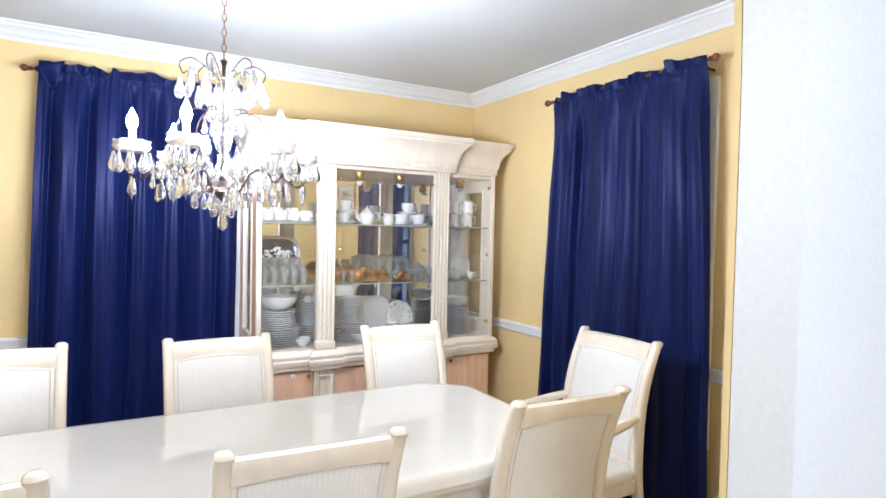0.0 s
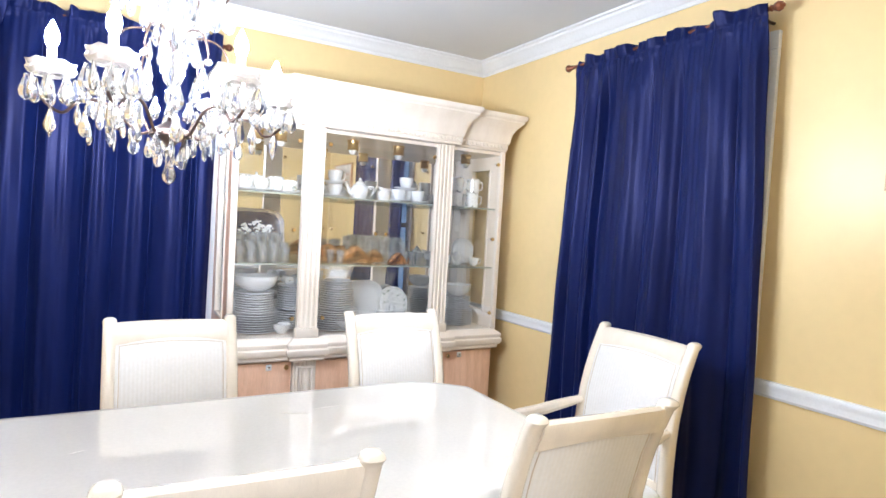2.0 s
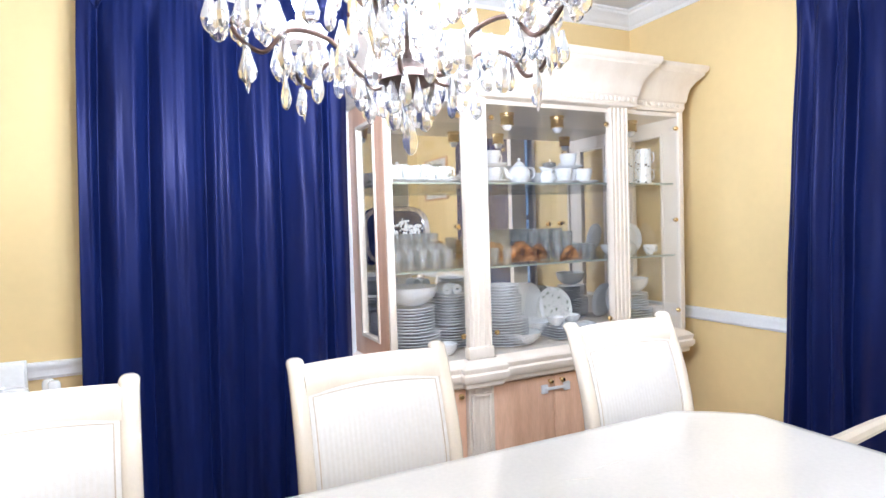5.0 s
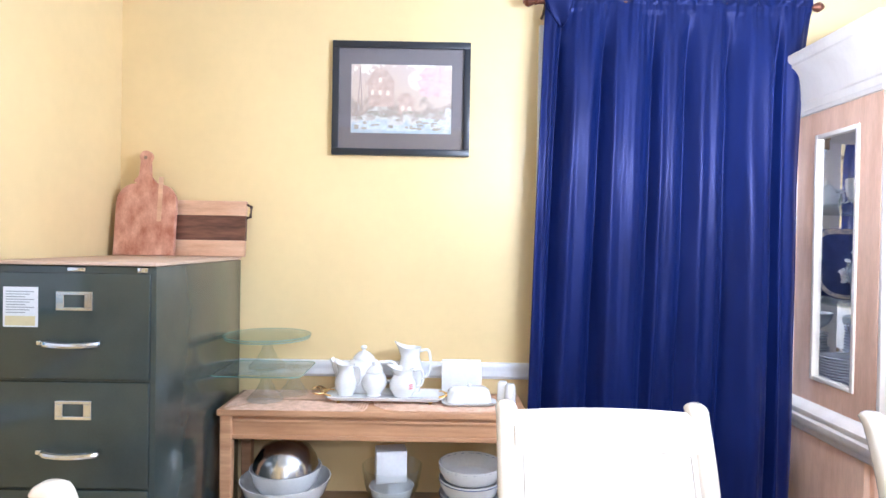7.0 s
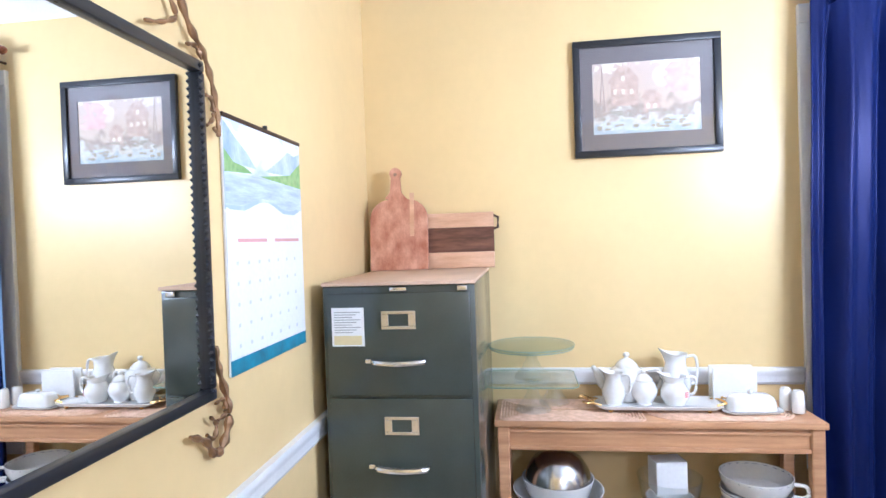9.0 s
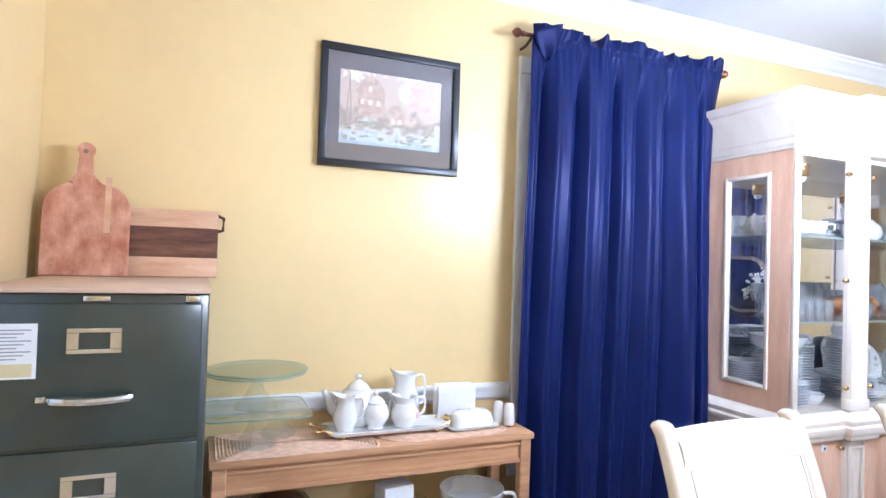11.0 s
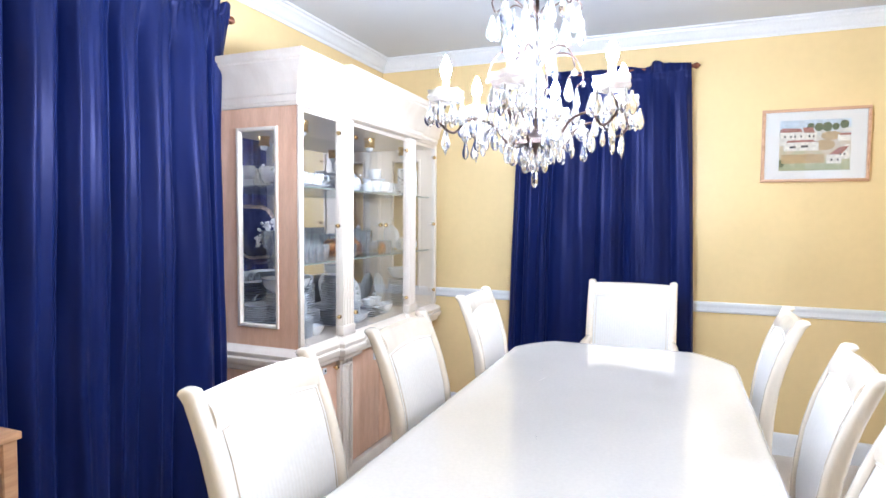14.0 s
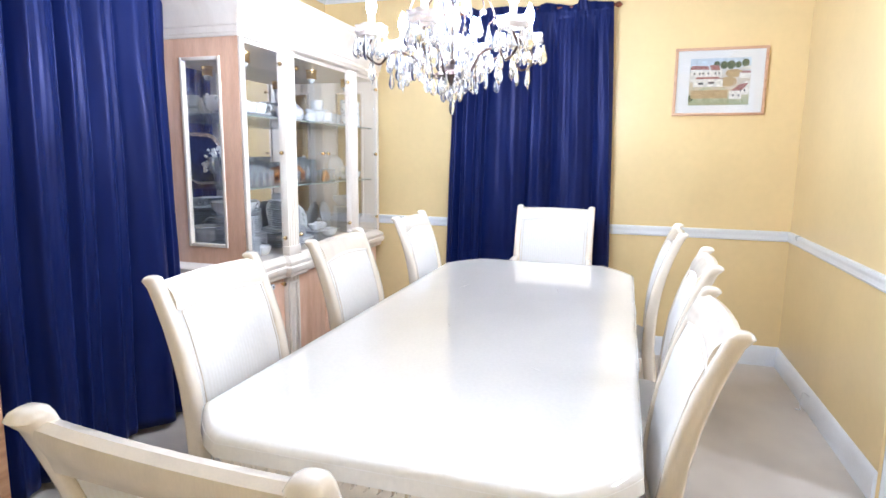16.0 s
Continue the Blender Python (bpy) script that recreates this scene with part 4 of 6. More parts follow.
def painted(parent, name, material, rows, depth=0.0096):
    """Flat painted shapes on a print: rows of x, z corner lists."""
    bm = bmesh.new()
    for i, pts in enumerate(rows):
        d = depth + 0.000008 * i
        loft([[(-x, d - 0.0005, z) for x, z in pts], [(-x, d, z) for x, z in pts]], bm)
    part(name, bm, material, parent, smooth=0)


def rect(x0, x1, z0, z1):
    return [(x0, z0), (x1, z0), (x1, z1), (x0, z1)]


def blob(x, z, rx, rz, n=10):
    return [(x + rx * math.cos(math.tau * k / n), z + rz * math.sin(math.tau * k / n)) for k in range(n)]


pic1 = picture("picture", "black-framed garden print with a grey mat above the side table", pose(-1.307, YN, 1.912, 0, 0, 180), 0.54, 0.445, 0.026, BLACK, MATBOARD, 0.395, 0.27, ART1)
pic2 = picture("picture", "oak-framed village print with a white mat on the yellow wall", pose(XE, 3.078, 1.795, 0, 0, 90), 0.525, 0.41, 0.016, OAK_FRAME, WHITE_MAT, 0.345, 0.283, ART2)


P_WHITE, P_ROOF, P_TREE, P_FIELD, P_DARK, P_SKY, P_PINK, P_STONE, P_WATER = (mat("paint_" + n_, c_, 0.6, vary=0.12, scale=60) for n_, c_ in (
    ("white", (0.80, 0.77, 0.68)), ("roof", (0.38, 0.16, 0.13)), ("tree", (0.10, 0.13, 0.06)), ("field", (0.50, 0.36, 0.17)), ("dark", (0.08, 0.08, 0.08)),
    ("sky", (0.60, 0.68, 0.76)), ("pink", (0.75, 0.30, 0.34)), ("stone", (0.50, 0.38, 0.30)), ("water", (0.42, 0.52, 0.60))))
painted(pic2, "painted_sky", P_SKY, [rect(-0.172, 0.172, 0.095, 0.141)], 0.0094)
painted(pic2, "painted_trees", P_TREE, [blob(x, z, r, r * 1.1) for x, z, r in ((-0.02, 0.105, 0.018), (0.02, 0.10, 0.022), (0.06, 0.10, 0.024), (0.10, 0.10, 0.018), (0.14, 0.11, 0.022), (-0.17, 0.07, 0.02), (-0.165, -0.10, 0.02))], 0.0098)
painted(pic2, "painted_field", P_FIELD, [rect(-0.16, 0.05, -0.10, -0.05), blob(0.08, 0.05, 0.05, 0.025), blob(0.05, 0.0, 0.05, 0.03)], 0.0100)
painted(pic2, "painted_houses", P_WHITE, [rect(-0.17, 0.01, 0.0, 0.075), rect(-0.15, 0.02, -0.03, 0.015), rect(0.06, 0.13, -0.105, -0.055), [(0.10, -0.08), (0.17, -0.08), (0.17, 0.0), (0.15, 0.0)], rect(0.11, 0.17, 0.02, 0.055), rect(0.14, 0.172, 0.07, 0.09)], 0.0103)
painted(pic2, "painted_roofs", P_ROOF, [[(-0.172, 0.075), (-0.06, 0.075), (-0.07, 0.095), (-0.16, 0.10)], [(-0.05, 0.07), (0.0, 0.07), (-0.01, 0.10), (-0.06, 0.10)], [(-0.14, 0.018), (0.01, 0.018), (-0.01, 0.03), (-0.13, 0.03)], [(0.07, -0.055), (0.13, -0.055), (0.165, -0.01), (0.12, -0.015)], rect(0.12, 0.172, 0.05, 0.062)], 0.0106)
painted(pic2, "painted_windows", P_DARK, [rect(x, x + 0.009, z, z + 0.012) for x, z in ((-0.15, 0.045), (-0.12, 0.045), (-0.10, 0.045), (-0.07, 0.045), (-0.03, 0.045), (-0.01, 0.045), (0.08, -0.09), (0.11, -0.09), (0.14, -0.06), (0.12, -0.06))] + [rect(-0.12, -0.09, -0.015, -0.003), rect(-0.065, -0.03, -0.012, 0.0)], 0.0109)
rnd = random.Random(9)
P_ROSE, P_HALO, P_BARN, P_MOSS, P_CREEK, P_TRUNK = (mat("paint_" + n_, c_, 0.6, color2=d_, vary=0.1, scale=45) for n_, c_, d_ in (
    ("rose", (0.80, 0.56, 0.53), (0.70, 0.45, 0.42)), ("halo", (0.84, 0.76, 0.62), (0.74, 0.62, 0.48)), ("barn", (0.64, 0.50, 0.40), (0.50, 0.36, 0.28)),
    ("moss", (0.46, 0.42, 0.32), (0.34, 0.30, 0.24)), ("creek", (0.66, 0.70, 0.72), (0.52, 0.58, 0.60)), ("trunk", (0.46, 0.37, 0.31), (0.38, 0.29, 0.24))))
painted(pic1, "painted_halo", P_HALO, [blob(0.06, 0.075, 0.035, 0.04, 16)], 0.0095)
painted(pic1, "painted_blossom", P_ROSE, [blob(0.135 + 0.10 * (rnd.random() - 0.5), 0.07 + 0.10 * (rnd.random() - 0.5), 0.012 + 0.014 * rnd.random(), 0.007 + 0.010 * rnd.random(), 7) for _ in range(26)], 0.0098)
painted(pic1, "painted_cottage", P_BARN, [rect(-0.13, -0.03, -0.03, 0.06), rect(-0.01, 0.05, -0.06, -0.005), [(-0.145, 0.055), (-0.015, 0.055), (-0.06, 0.115), (-0.10, 0.12)], [(-0.02, -0.005), (0.06, -0.005), (0.03, 0.025), (0.0, 0.025)]], 0.0101)
painted(pic1, "painted_windows", P_HALO, [rect(x, x + 0.012, z, z + 0.018) for x, z in ((-0.12, 0.015), (-0.09, 0.015), (-0.06, 0.015), (-0.09, 0.065), (0.0, -0.045), (0.025, -0.045))], 0.0104)
painted(pic1, "painted_trunks", P_TRUNK, [[(x, -0.05), (x + 0.004, -0.05), (x + 0.006 + d, 0.12), (x + 0.003 + d, 0.12)] for x, d in ((-0.175, 0.01), (-0.155, -0.012))], 0.0107)
painted(pic1, "painted_creek", P_CREEK, [blob(-0.12, -0.105, 0.06, 0.018, 14), blob(0.0, -0.115, 0.09, 0.012, 14), blob(0.13, -0.09, 0.05, 0.014, 14)], 0.0110)
painted(pic1, "painted_rocks", P_MOSS, [blob(-0.18 + 0.36 * rnd.random(), -0.12 + 0.07 * rnd.random(), 0.007 + 0.011 * rnd.random(), 0.004 + 0.003 * rnd.random(), 7) for _ in range(34)], 0.0113)

# ---- chandelier ----
CHX, CHY, RA = -0.105, 4.20, 0.28
ch = thing("chandelier", "lit crystal chandelier hanging on a chain over the table", "chandelier", (CHX, CHY, 0))
DROP = [(0, 0), (0.004, -0.002), (0.006, -0.012), (0.011, -0.028), (0.0145, -0.042), (0.012, -0.054), (0.006, -0.061), (0, -0.064)]


def facets(profile, seg, at, k=1.0, squash=0.55, rz=0.0):
    bm = lathe([(r * k, z * k) for r, z in profile], seg, squash=squash)
    bmesh.ops.transform(bm, matrix=pose(*at, 0, 0, rz), verts=bm.verts)
    return bm


drop_mesh = {}


def crystal(at, k=1.0, rz=0.0, parent=None, kind="drop"):
    if kind not in drop_mesh:
        prof = {"drop": DROP, "spear": [(0, 0), (0.005, -0.004), (0.004, -0.012), (0.009, -0.03), (0.010, -0.045), (0.005, -0.072), (0, -0.085)], "bead": [(0, 0), (0.006, -0.002), (0.010, -0.009), (0.006, -0.016), (0, -0.018)]}[kind]
        ob = part("crystal", facets(prof, 6, (0, 0, 0)), CRYSTAL, parent, smooth=0)
        drop_mesh[kind] = ob.data
    else:
        ob = new("crystal", drop_mesh[kind])
        ob.parent = parent
    ob.location, ob.scale, ob.rotation_euler = at, (1.25 * k, 1.25 * k, 1.12 * k), (0, 0, radians(rz))
    return ob


part("canopy", lathe([(0, ZC), (0.055, ZC - 0.001), (0.05, ZC - 0.015), (0.02, ZC - 0.03), (0, ZC - 0.032)], 20), OLD_BRASS, ch)
z = ZC - 0.03
k = 0
while z > 2.06:
    bm = bmesh.new()
    ring = [(0.0075 * math.cos(a), 0, 0.015 * math.sin(a)) for a in [math.tau * q / 12 for q in range(13)]]
    tube(ring, 0.0018, 5, bm)
    bmesh.ops.transform(bm, matrix=pose(0, 0, z - 0.015, 0, 0, 90 * (k % 2)), verts=bm.verts)
    part("chain_link", bm, OLD_BRASS, ch)
    z -= 0.026
    k += 1
part("stem", lathe([(0, 2.06), (0.012, 2.055), (0.006, 2.04), (0.005, 1.66), (0.012, 1.64), (0.05, 1.615), (0.055, 1.60), (0.02, 1.585), (0.008, 1.57), (0, 1.565)], 14), IRON, ch)
part("stem_glass", lathe([(0.008, 2.0), (0.018, 1.99), (0.014, 1.97), (0.022, 1.93), (0.026, 1.88), (0.02, 1.84), (0.014, 1.83), (0.026, 1.81), (0.032, 1.78), (0.024, 1.75), (0.012, 1.735), (0.018, 1.72), (0.02, 1.70), (0.01, 1.68)], 14), CRYSTAL, ch, "moulded glass stem")
for i in range(6):
    a = radians(i * 60 - 1)
    d = Vector((math.cos(a), math.sin(a), 0))

    def P(r, z_, off=0.0):
        s = Vector((-math.sin(a), math.cos(a), 0))
        return d * r + s * off + Vector((0, 0, z_))
    part("arm", tube(spline([P(0.02, 1.63), P(0.08, 1.60), P(0.14, 1.66), P(0.21, 1.67), P(0.255, 1.63), P(0.30, 1.665), P(RA, 1.71)], 6), 0.0042, 6), IRON, ch)
    # upper scroll
    part("scroll", tube(spline([P(0.01, 1.98), P(0.05, 2.02), P(0.10, 2.05), P(0.14, 2.03), P(0.13, 1.995), P(0.115, 2.005)], 5), 0.0025, 5), IRON, ch)
    part("scroll", tube(spline([P(0.01, 1.84), P(0.06, 1.88), P(0.12, 1.87), P(0.15, 1.81), P(0.13, 1.78)], 5), 0.003, 5), IRON, ch)
    cup = part("bobeche", facets([(0.010, 0), (0.030, -0.005), (0.050, 0.0), (0.058, 0.012), (0.053, 0.022), (0.057, 0.034), (0.048, 0.034), (0.044, 0.024), (0.03, 0.012), (0.010, 0.012)], 12, (0, 0, 0), squash=1.0), FROST, ch, "scalloped cut glass drip dish")
    for v in cup.data.vertices:
        if v.co.xy.length > 0.04 and round(math.atan2(v.co.y, v.co.x) / (math.tau / 12)) % 2:
            v.co.x, v.co.y, v.co.z = v.co.x * 0.88, v.co.y * 0.88, v.co.z - 0.004
    cup.location = P(RA, 1.722)
    part("candle_tube", lathe([(0, 0), (0.011, 0), (0.011, 0.05), (0.009, 0.054), (0, 0.054)], 12, at=tuple(P(RA, 1.736))), CANDLE, ch)
    part("bulb", lathe([(0, 0), (0.008, 0.002), (0.014, 0.014), (0.0165, 0.026), (0.014, 0.042), (0.008, 0.056), (0.003, 0.068), (0, 0.071)], 14, at=tuple(P(RA, 1.789))), FLAME, ch, "glowing flame-shaped bulb")
    for q in range(8):
        b = math.tau * q / 8
        o = P(RA, 1.718) + Vector((0.052 * math.cos(b), 0.052 * math.sin(b), 0))
        crystal(o, 0.95, q * 51, ch)
    crystal(P(RA, 1.675), 1.0, i * 40, ch, "bead")
    crystal(P(RA, 1.655), 1.0, i * 40, ch, "spear")
    for r, zz in ((0.09, 1.60), (0.17, 1.655), (0.22, 1.66), (0.28, 1.635)):
        crystal(P(r, zz, 0.008), 0.85, i * 30 + r * 900, ch)
    for r, zz in ((0.14, 1.985), (0.10, 2.04), (0.05, 1.97)):
        crystal(P(r, zz), 1.1, i * 50, ch)
    crystal(P(0.13, 1.78), 1.0, i * 33, ch)
    crystal(P(0.15, 1.80), 1.0, i * 33, ch, "bead")
    crystal(P(0.06, 1.86), 0.9, i * 33, ch)
    b2 = a + radians(30)
    e = Vector((math.cos(b2), math.sin(b2), 0))
    for t in range(5):
        r = 0.05 + 0.045 * t
        crystal(e * r + Vector((0, 0, 1.70 - 0.03 * math.sin(t / 4 * 3.14) + 0.0 * t)), 0.8, t * 40, ch, "bead" if t % 2 else "drop")
    crystal(e * 0.045 + Vector((0, 0, 1.60)), 0.9, i * 61, ch)
    for r, zz, kk in ((0.10, 1.645, 1.0), (0.17, 1.64, 1.0), (0.23, 1.625, 0.9), (0.07, 1.75, 0.8), (0.12, 1.72, 0.9), (0.19, 1.70, 0.8)):
        crystal(e * r + Vector((0, 0, zz)), kk, i * 47 + r * 800, ch)
    for r, zz in ((0.125, 2.005), (0.085, 1.97)):
        crystal(e * r + Vector((0, 0, zz)), 1.15, i * 29, ch)
    crystal(P(0.045, 1.93), 1.0, i * 21, ch, "bead")
    crystal(P(0.045, 1.91), 1.0, i * 21, ch)
    for q in range(5):
        b = math.tau * (q + 0.5) / 5
        o = P(RA, 1.722) + Vector((0.036 * math.cos(b), 0.036 * math.sin(b), -0.012))
        crystal(o, 0.8, q * 51, ch)
for q in range(4):
    b = math.tau * q / 4
    crystal((0.03 * math.cos(b), 0.03 * math.sin(b), 1.575), 0.9, q * 70, ch)
crystal((0, 0, 1.565), 1.0, 0, ch, "bead")
crystal((0, 0, 1.545), 1.1, 20, ch)

# ---- tableware ----
def lathe_thing(name, label, cat, profile, material, loc, seg=24, pn="body", group="", squash=1.0, rz=0.0):
    ob = thing(name, label, cat, loc, rz, group)
    part(pn, lathe(profile, seg, squash=squash), material, ob)
    return ob


def wall_profile(outer, t=0.004):
    """A thin-walled vessel from its outer line, bottom to rim."""
    inner = [(max(0.0, r - t), z + (t if k == 0 else 0)) for k, (r, z) in enumerate(outer)]
    return outer + [(r, z) for r, z in inner[::-1]]


def loop_handle(x, z0, z1, out, r=0.004):
    zm = (z0 + z1) / 2
    return tube(spline([(x - 0.003, 0, z1), (x + out * 0.8, 0, z1 + 0.002), (x + out, 0, zm), (x + out * 0.7, 0, z0 + 0.004), (x - 0.003, 0, z0)], 5), r, 8)


PLATES = {}


def plate_mesh(r, material, square=False):
    key = (round(r, 3), material.name, square)
    if key not in PLATES:
        prof = [(0, 0), (r * 0.6, 0), (r * 0.65, 0.003), (r * 0.98, 0.011), (r, 0.0125), (r * 0.99, 0.0145), (r * 0.66, 0.007), (r * 0.58, 0.004), (0, 0.004)]
        bm = bmesh.new()
        if square:
            rings = [[(px * rr, py * rr, z) for px, py in rounded(2, 2, 0.12, 3)] for rr, z in prof if rr > 0]
            loft(rings, bm)
        else:
            lathe(prof, 30, bm)
        me = bpy.data.meshes.new("plate")
        bm.to_mesh(me)
        bm.free()
        me.materials.append(material)
        me.shade_smooth()
        me.set_sharp_from_angle(angle=radians(50))
        PLATES[key] = me
    return PLATES[key]


def plate_stack(label, x, y, z, groups, square=False):
    ob = thing("plate_stack", label, "stack of plates", (x, y, z), 0, "plate stacks in the cabinet")
    rnd = random.Random(int(x * 100))
    h = 0.0
    for r, n, pitch, material in groups:
        for k in range(n):
            p = new("plate", plate_mesh(r, material, square))
            p.parent = ob
            p.location = (rnd.uniform(-0.002, 0.002), rnd.uniform(-0.002, 0.002), h)
            h += pitch
    return z + h + 0.008


def bowl(label, x, y, z, r, h, material=None, group="", name="bowl"):
    return lathe_thing(name, label, "bowl", wall_profile([(0, 0), (r * 0.45, 0), (r * 0.5, 0.004), (r * 0.62, h * 0.15), (r * 0.88, h * 0.55), (r, h)], 0.004), material or CHINA, (x, y, z), 28, "body", group)


def cup(name, label, x, y, z, r, h, rz, material=None, group="", straight=False, saucer=False):
    if z > 1.2 and not straight:
        r, h = r * 1.15, h * 1.25
    ob = thing(name, label, "cup", (x, y, z), rz, group)
    base = 0.0
    if saucer:
        s = new("saucer", plate_mesh(r * 1.75, CHINA))
        s.parent = ob
        base = 0.006
    o = [(0, 0), (r * 0.9, 0), (r, 0.004), (r, h)] if straight else [(0, 0), (r * 0.5, 0), (r * 0.55, 0.005), (r * 0.85, h * 0.3), (r * 0.98, h * 0.7), (r, h)]
    bm = lathe(wall_profile([(a, b + base) for a, b in o], 0.003), 22)
    part("body", bm, material or CHINA, ob)
    part("handle", loop_handle(r, base + h * 0.25, base + h * 0.8, min(r * 0.6, 0.04), max(0.0035, r * 0.06)), material or CHINA, ob)
    return ob


def teapot(label, x, y, z, r, rz, material=None, group=""):
    """Round pot with a spout toward -x and a handle toward +x before turning."""
    m_ = material or CHINA
    ob = thing("teapot", label, "teapot", (x, y, z), rz, group)
    part("body", lathe([(0, 0), (r * 0.6, 0), (r * 0.62, r * 0.06), (r * 0.9, r * 0.4), (r, r * 0.8), (r * 0.95, r * 1.15), (r * 0.7, r * 1.5), (r * 0.5, r * 1.6), (0, r * 1.6)], 26), m_, ob)
    part("lid", lathe([(r * 0.54, r * 1.6), (r * 0.5, r * 1.7), (r * 0.3, r * 1.9), (r * 0.1, r * 2.0), (r * 0.09, r * 2.06), (r * 0.16, r * 2.14), (r * 0.12, r * 2.24), (0, r * 2.28)], 22), m_, ob)
    part("spout", tube(spline([(-r * 0.8, 0, r * 0.5), (-r * 1.2, 0, r * 0.75), (-r * 1.4, 0, r * 1.25), (-r * 1.6, 0, r * 1.6)], 5), 0.01, 10, taper=[r * (0.26 - 0.15 * k / 15) for k in range(16)]), m_, ob)
    part("handle", loop_handle(r * 0.85, r * 0.45, r * 1.4, r * 0.75, r * 0.085), m_, ob)
    return ob


def pitcher(name, label, x, y, z, r, h, rz, group=""):
    ob = thing(name, label, "pitcher", (x, y, z), rz, group)
    bm = lathe(wall_profile([(0, 0), (r * 0.7, 0), (r * 0.72, h * 0.05), (r, h * 0.3), (r * 0.97, h * 0.5), (r * 0.68, h * 0.78), (r * 0.72, h * 0.93), (r * 0.82, h)], 0.003), 26)
    for v in bm.verts:
        if v.co.z > h * 0.82 and v.co.x < 0:
            k = (v.co.z / h - 0.82) / 0.18
            v.co.x *= 1 + 0.55 * k * abs(v.co.x) / r
            v.co.z += 0.10 * h * k * (abs(v.co.x) / r) ** 2
    part("body", bm, CHINA, ob)
    part("handle", loop_handle(r * 0.72, h * 0.32, h * 0.92, r * 0.75, r * 0.10), CHINA, ob)
    return ob


def tumbler(x, y, z, r, h, stem=False):
    ob = thing("drinking_glass", "clear cut-glass drinking glass on the cabinet shelf", "drinking glass", (x, y, z), 0, "glasses in the cabinet")
    key = ("glass", r, h, stem)
    if key not in PLATES:
        o = [(0, 0), (r * 0.8, 0), (r * 0.7, 0.004), (0.004, 0.008), (0.004, h * 0.4), (r * 0.7, h * 0.5), (r, h * 0.75), (r * 0.95, h)] if stem else [(0, 0), (r * 0.8, 0), (r * 0.82, 0.006), (r, h)]
        bm = lathe(o + [(a - 0.002, b) for a, b in o[-1:]] + ([(r * 0.68, h * 0.52), (0, h * 0.46)] if stem else [(r * 0.76, 0.01), (0, 0.01)]), 14)
        me = bpy.data.meshes.new("glass")
        bm.to_mesh(me)
        bm.free()
        me.materials.append(THIN_GLASS)
        me.shade_smooth()
        PLATES[key] = me
    g = new("glass_body", PLATES[key])
    g.parent = ob
    return ob


FLORAL = mat("floral_china", (0.82, 0.82, 0.79), 0.15, color2=(0.30, 0.34, 0.26), scale=45, vary=0.05, coat=0.4)
MOTIF = mat("black_motif_china", (0.83, 0.83, 0.82), 0.15, color2=(0.03, 0.03, 0.04), scale=30, coat=0.4)
for mm in (FLORAL, MOTIF):
    cr = [k for k in mm.node_tree.nodes if k.type == "VALTORGB"][0].color_ramp
    cr.elements[0].position, cr.elements[1].position = 0.36, 0.42

Z0, Z1, Z2 = ZD + 0.001, 1.156, 1.516
h = plate_stack("tall stack of blue-rimmed dinner plates under white bowls", 0.43, 5.53, Z0, [(0.125, 8, 0.0125, BLUE_RIM), (0.1, 9, 0.0125, BLUE_RIM)])
bowl("white serving bowl on top of the plate stack", 0.43, 5.53, h, 0.115, 0.062)
bowl("white serving bowl nested in another bowl", 0.43, 5.53, h + 0.016, 0.119, 0.062)
plate_stack("stack of blue-rimmed plates behind the fluted column", 0.655, 5.62, Z0, [(0.11, 8, 0.0125, BLUE_RIM), (0.085, 11, 0.0125, BLUE_RIM)])
for x in (0.615, 0.665):
    roll = thing("napkin_roll", "white rolled napkin lying on the tall plate stack", "napkin", (x, 5.60, Z0 + 19 * 0.0125 + 0.030))
    bm = lathe([(0.006, -0.05), (0.022, -0.05), (0.0235, -0.045), (0.0235, 0.045), (0.022, 0.05), (0.006, 0.05), (0.006, -0.05)], 18)
    bmesh.ops.transform(bm, matrix=pose(0, 0, 0, 90), verts=bm.verts)
    part("roll", bm, PAPER, roll)
plate_stack("tall stack of blue-rimmed plates on the cabinet deck", 0.875, 5.52, Z0, [(0.125, 9, 0.0125, BLUE_RIM), (0.095, 9, 0.0125, BLUE_RIM), (0.082, 4, 0.0125, BLUE_RIM)])
h = plate_stack("low stack of square white plates on the cabinet deck", 1.20, 5.50, Z0, [(0.095, 5, 0.0125, BLUE_RIM)], True)
bowl("small white bowl on the square plates", 1.145, 5.47, h - 0.004, 0.045, 0.04)
bowl("small white bowl on the square plates", 1.25, 5.49, h - 0.004, 0.045, 0.04)
part("ring_handle", tube([(1.198 + 0.016 * math.cos(a), 5.47, h + 0.050 + 0.018 * math.sin(a)) for a in [math.tau * q / 14 for q in range(15)]], 0.005, 6), CHINA, None)
tagged(bpy.data.objects["ring_handle"], "white ring handle of the snack dish", "snack dish")
h = plate_stack("stack of blue-rimmed plates in the end bay", 1.665, 5.52, Z0, [(0.105, 8, 0.0125, BLUE_RIM), (0.085, 6, 0.0125, BLUE_RIM)])
bowl("white bowl on the end stack of plates", 1.665, 5.52, h, 0.085, 0.055)
bowl("white bowl nested on the end stack", 1.665, 5.52, h + 0.015, 0.088, 0.055)


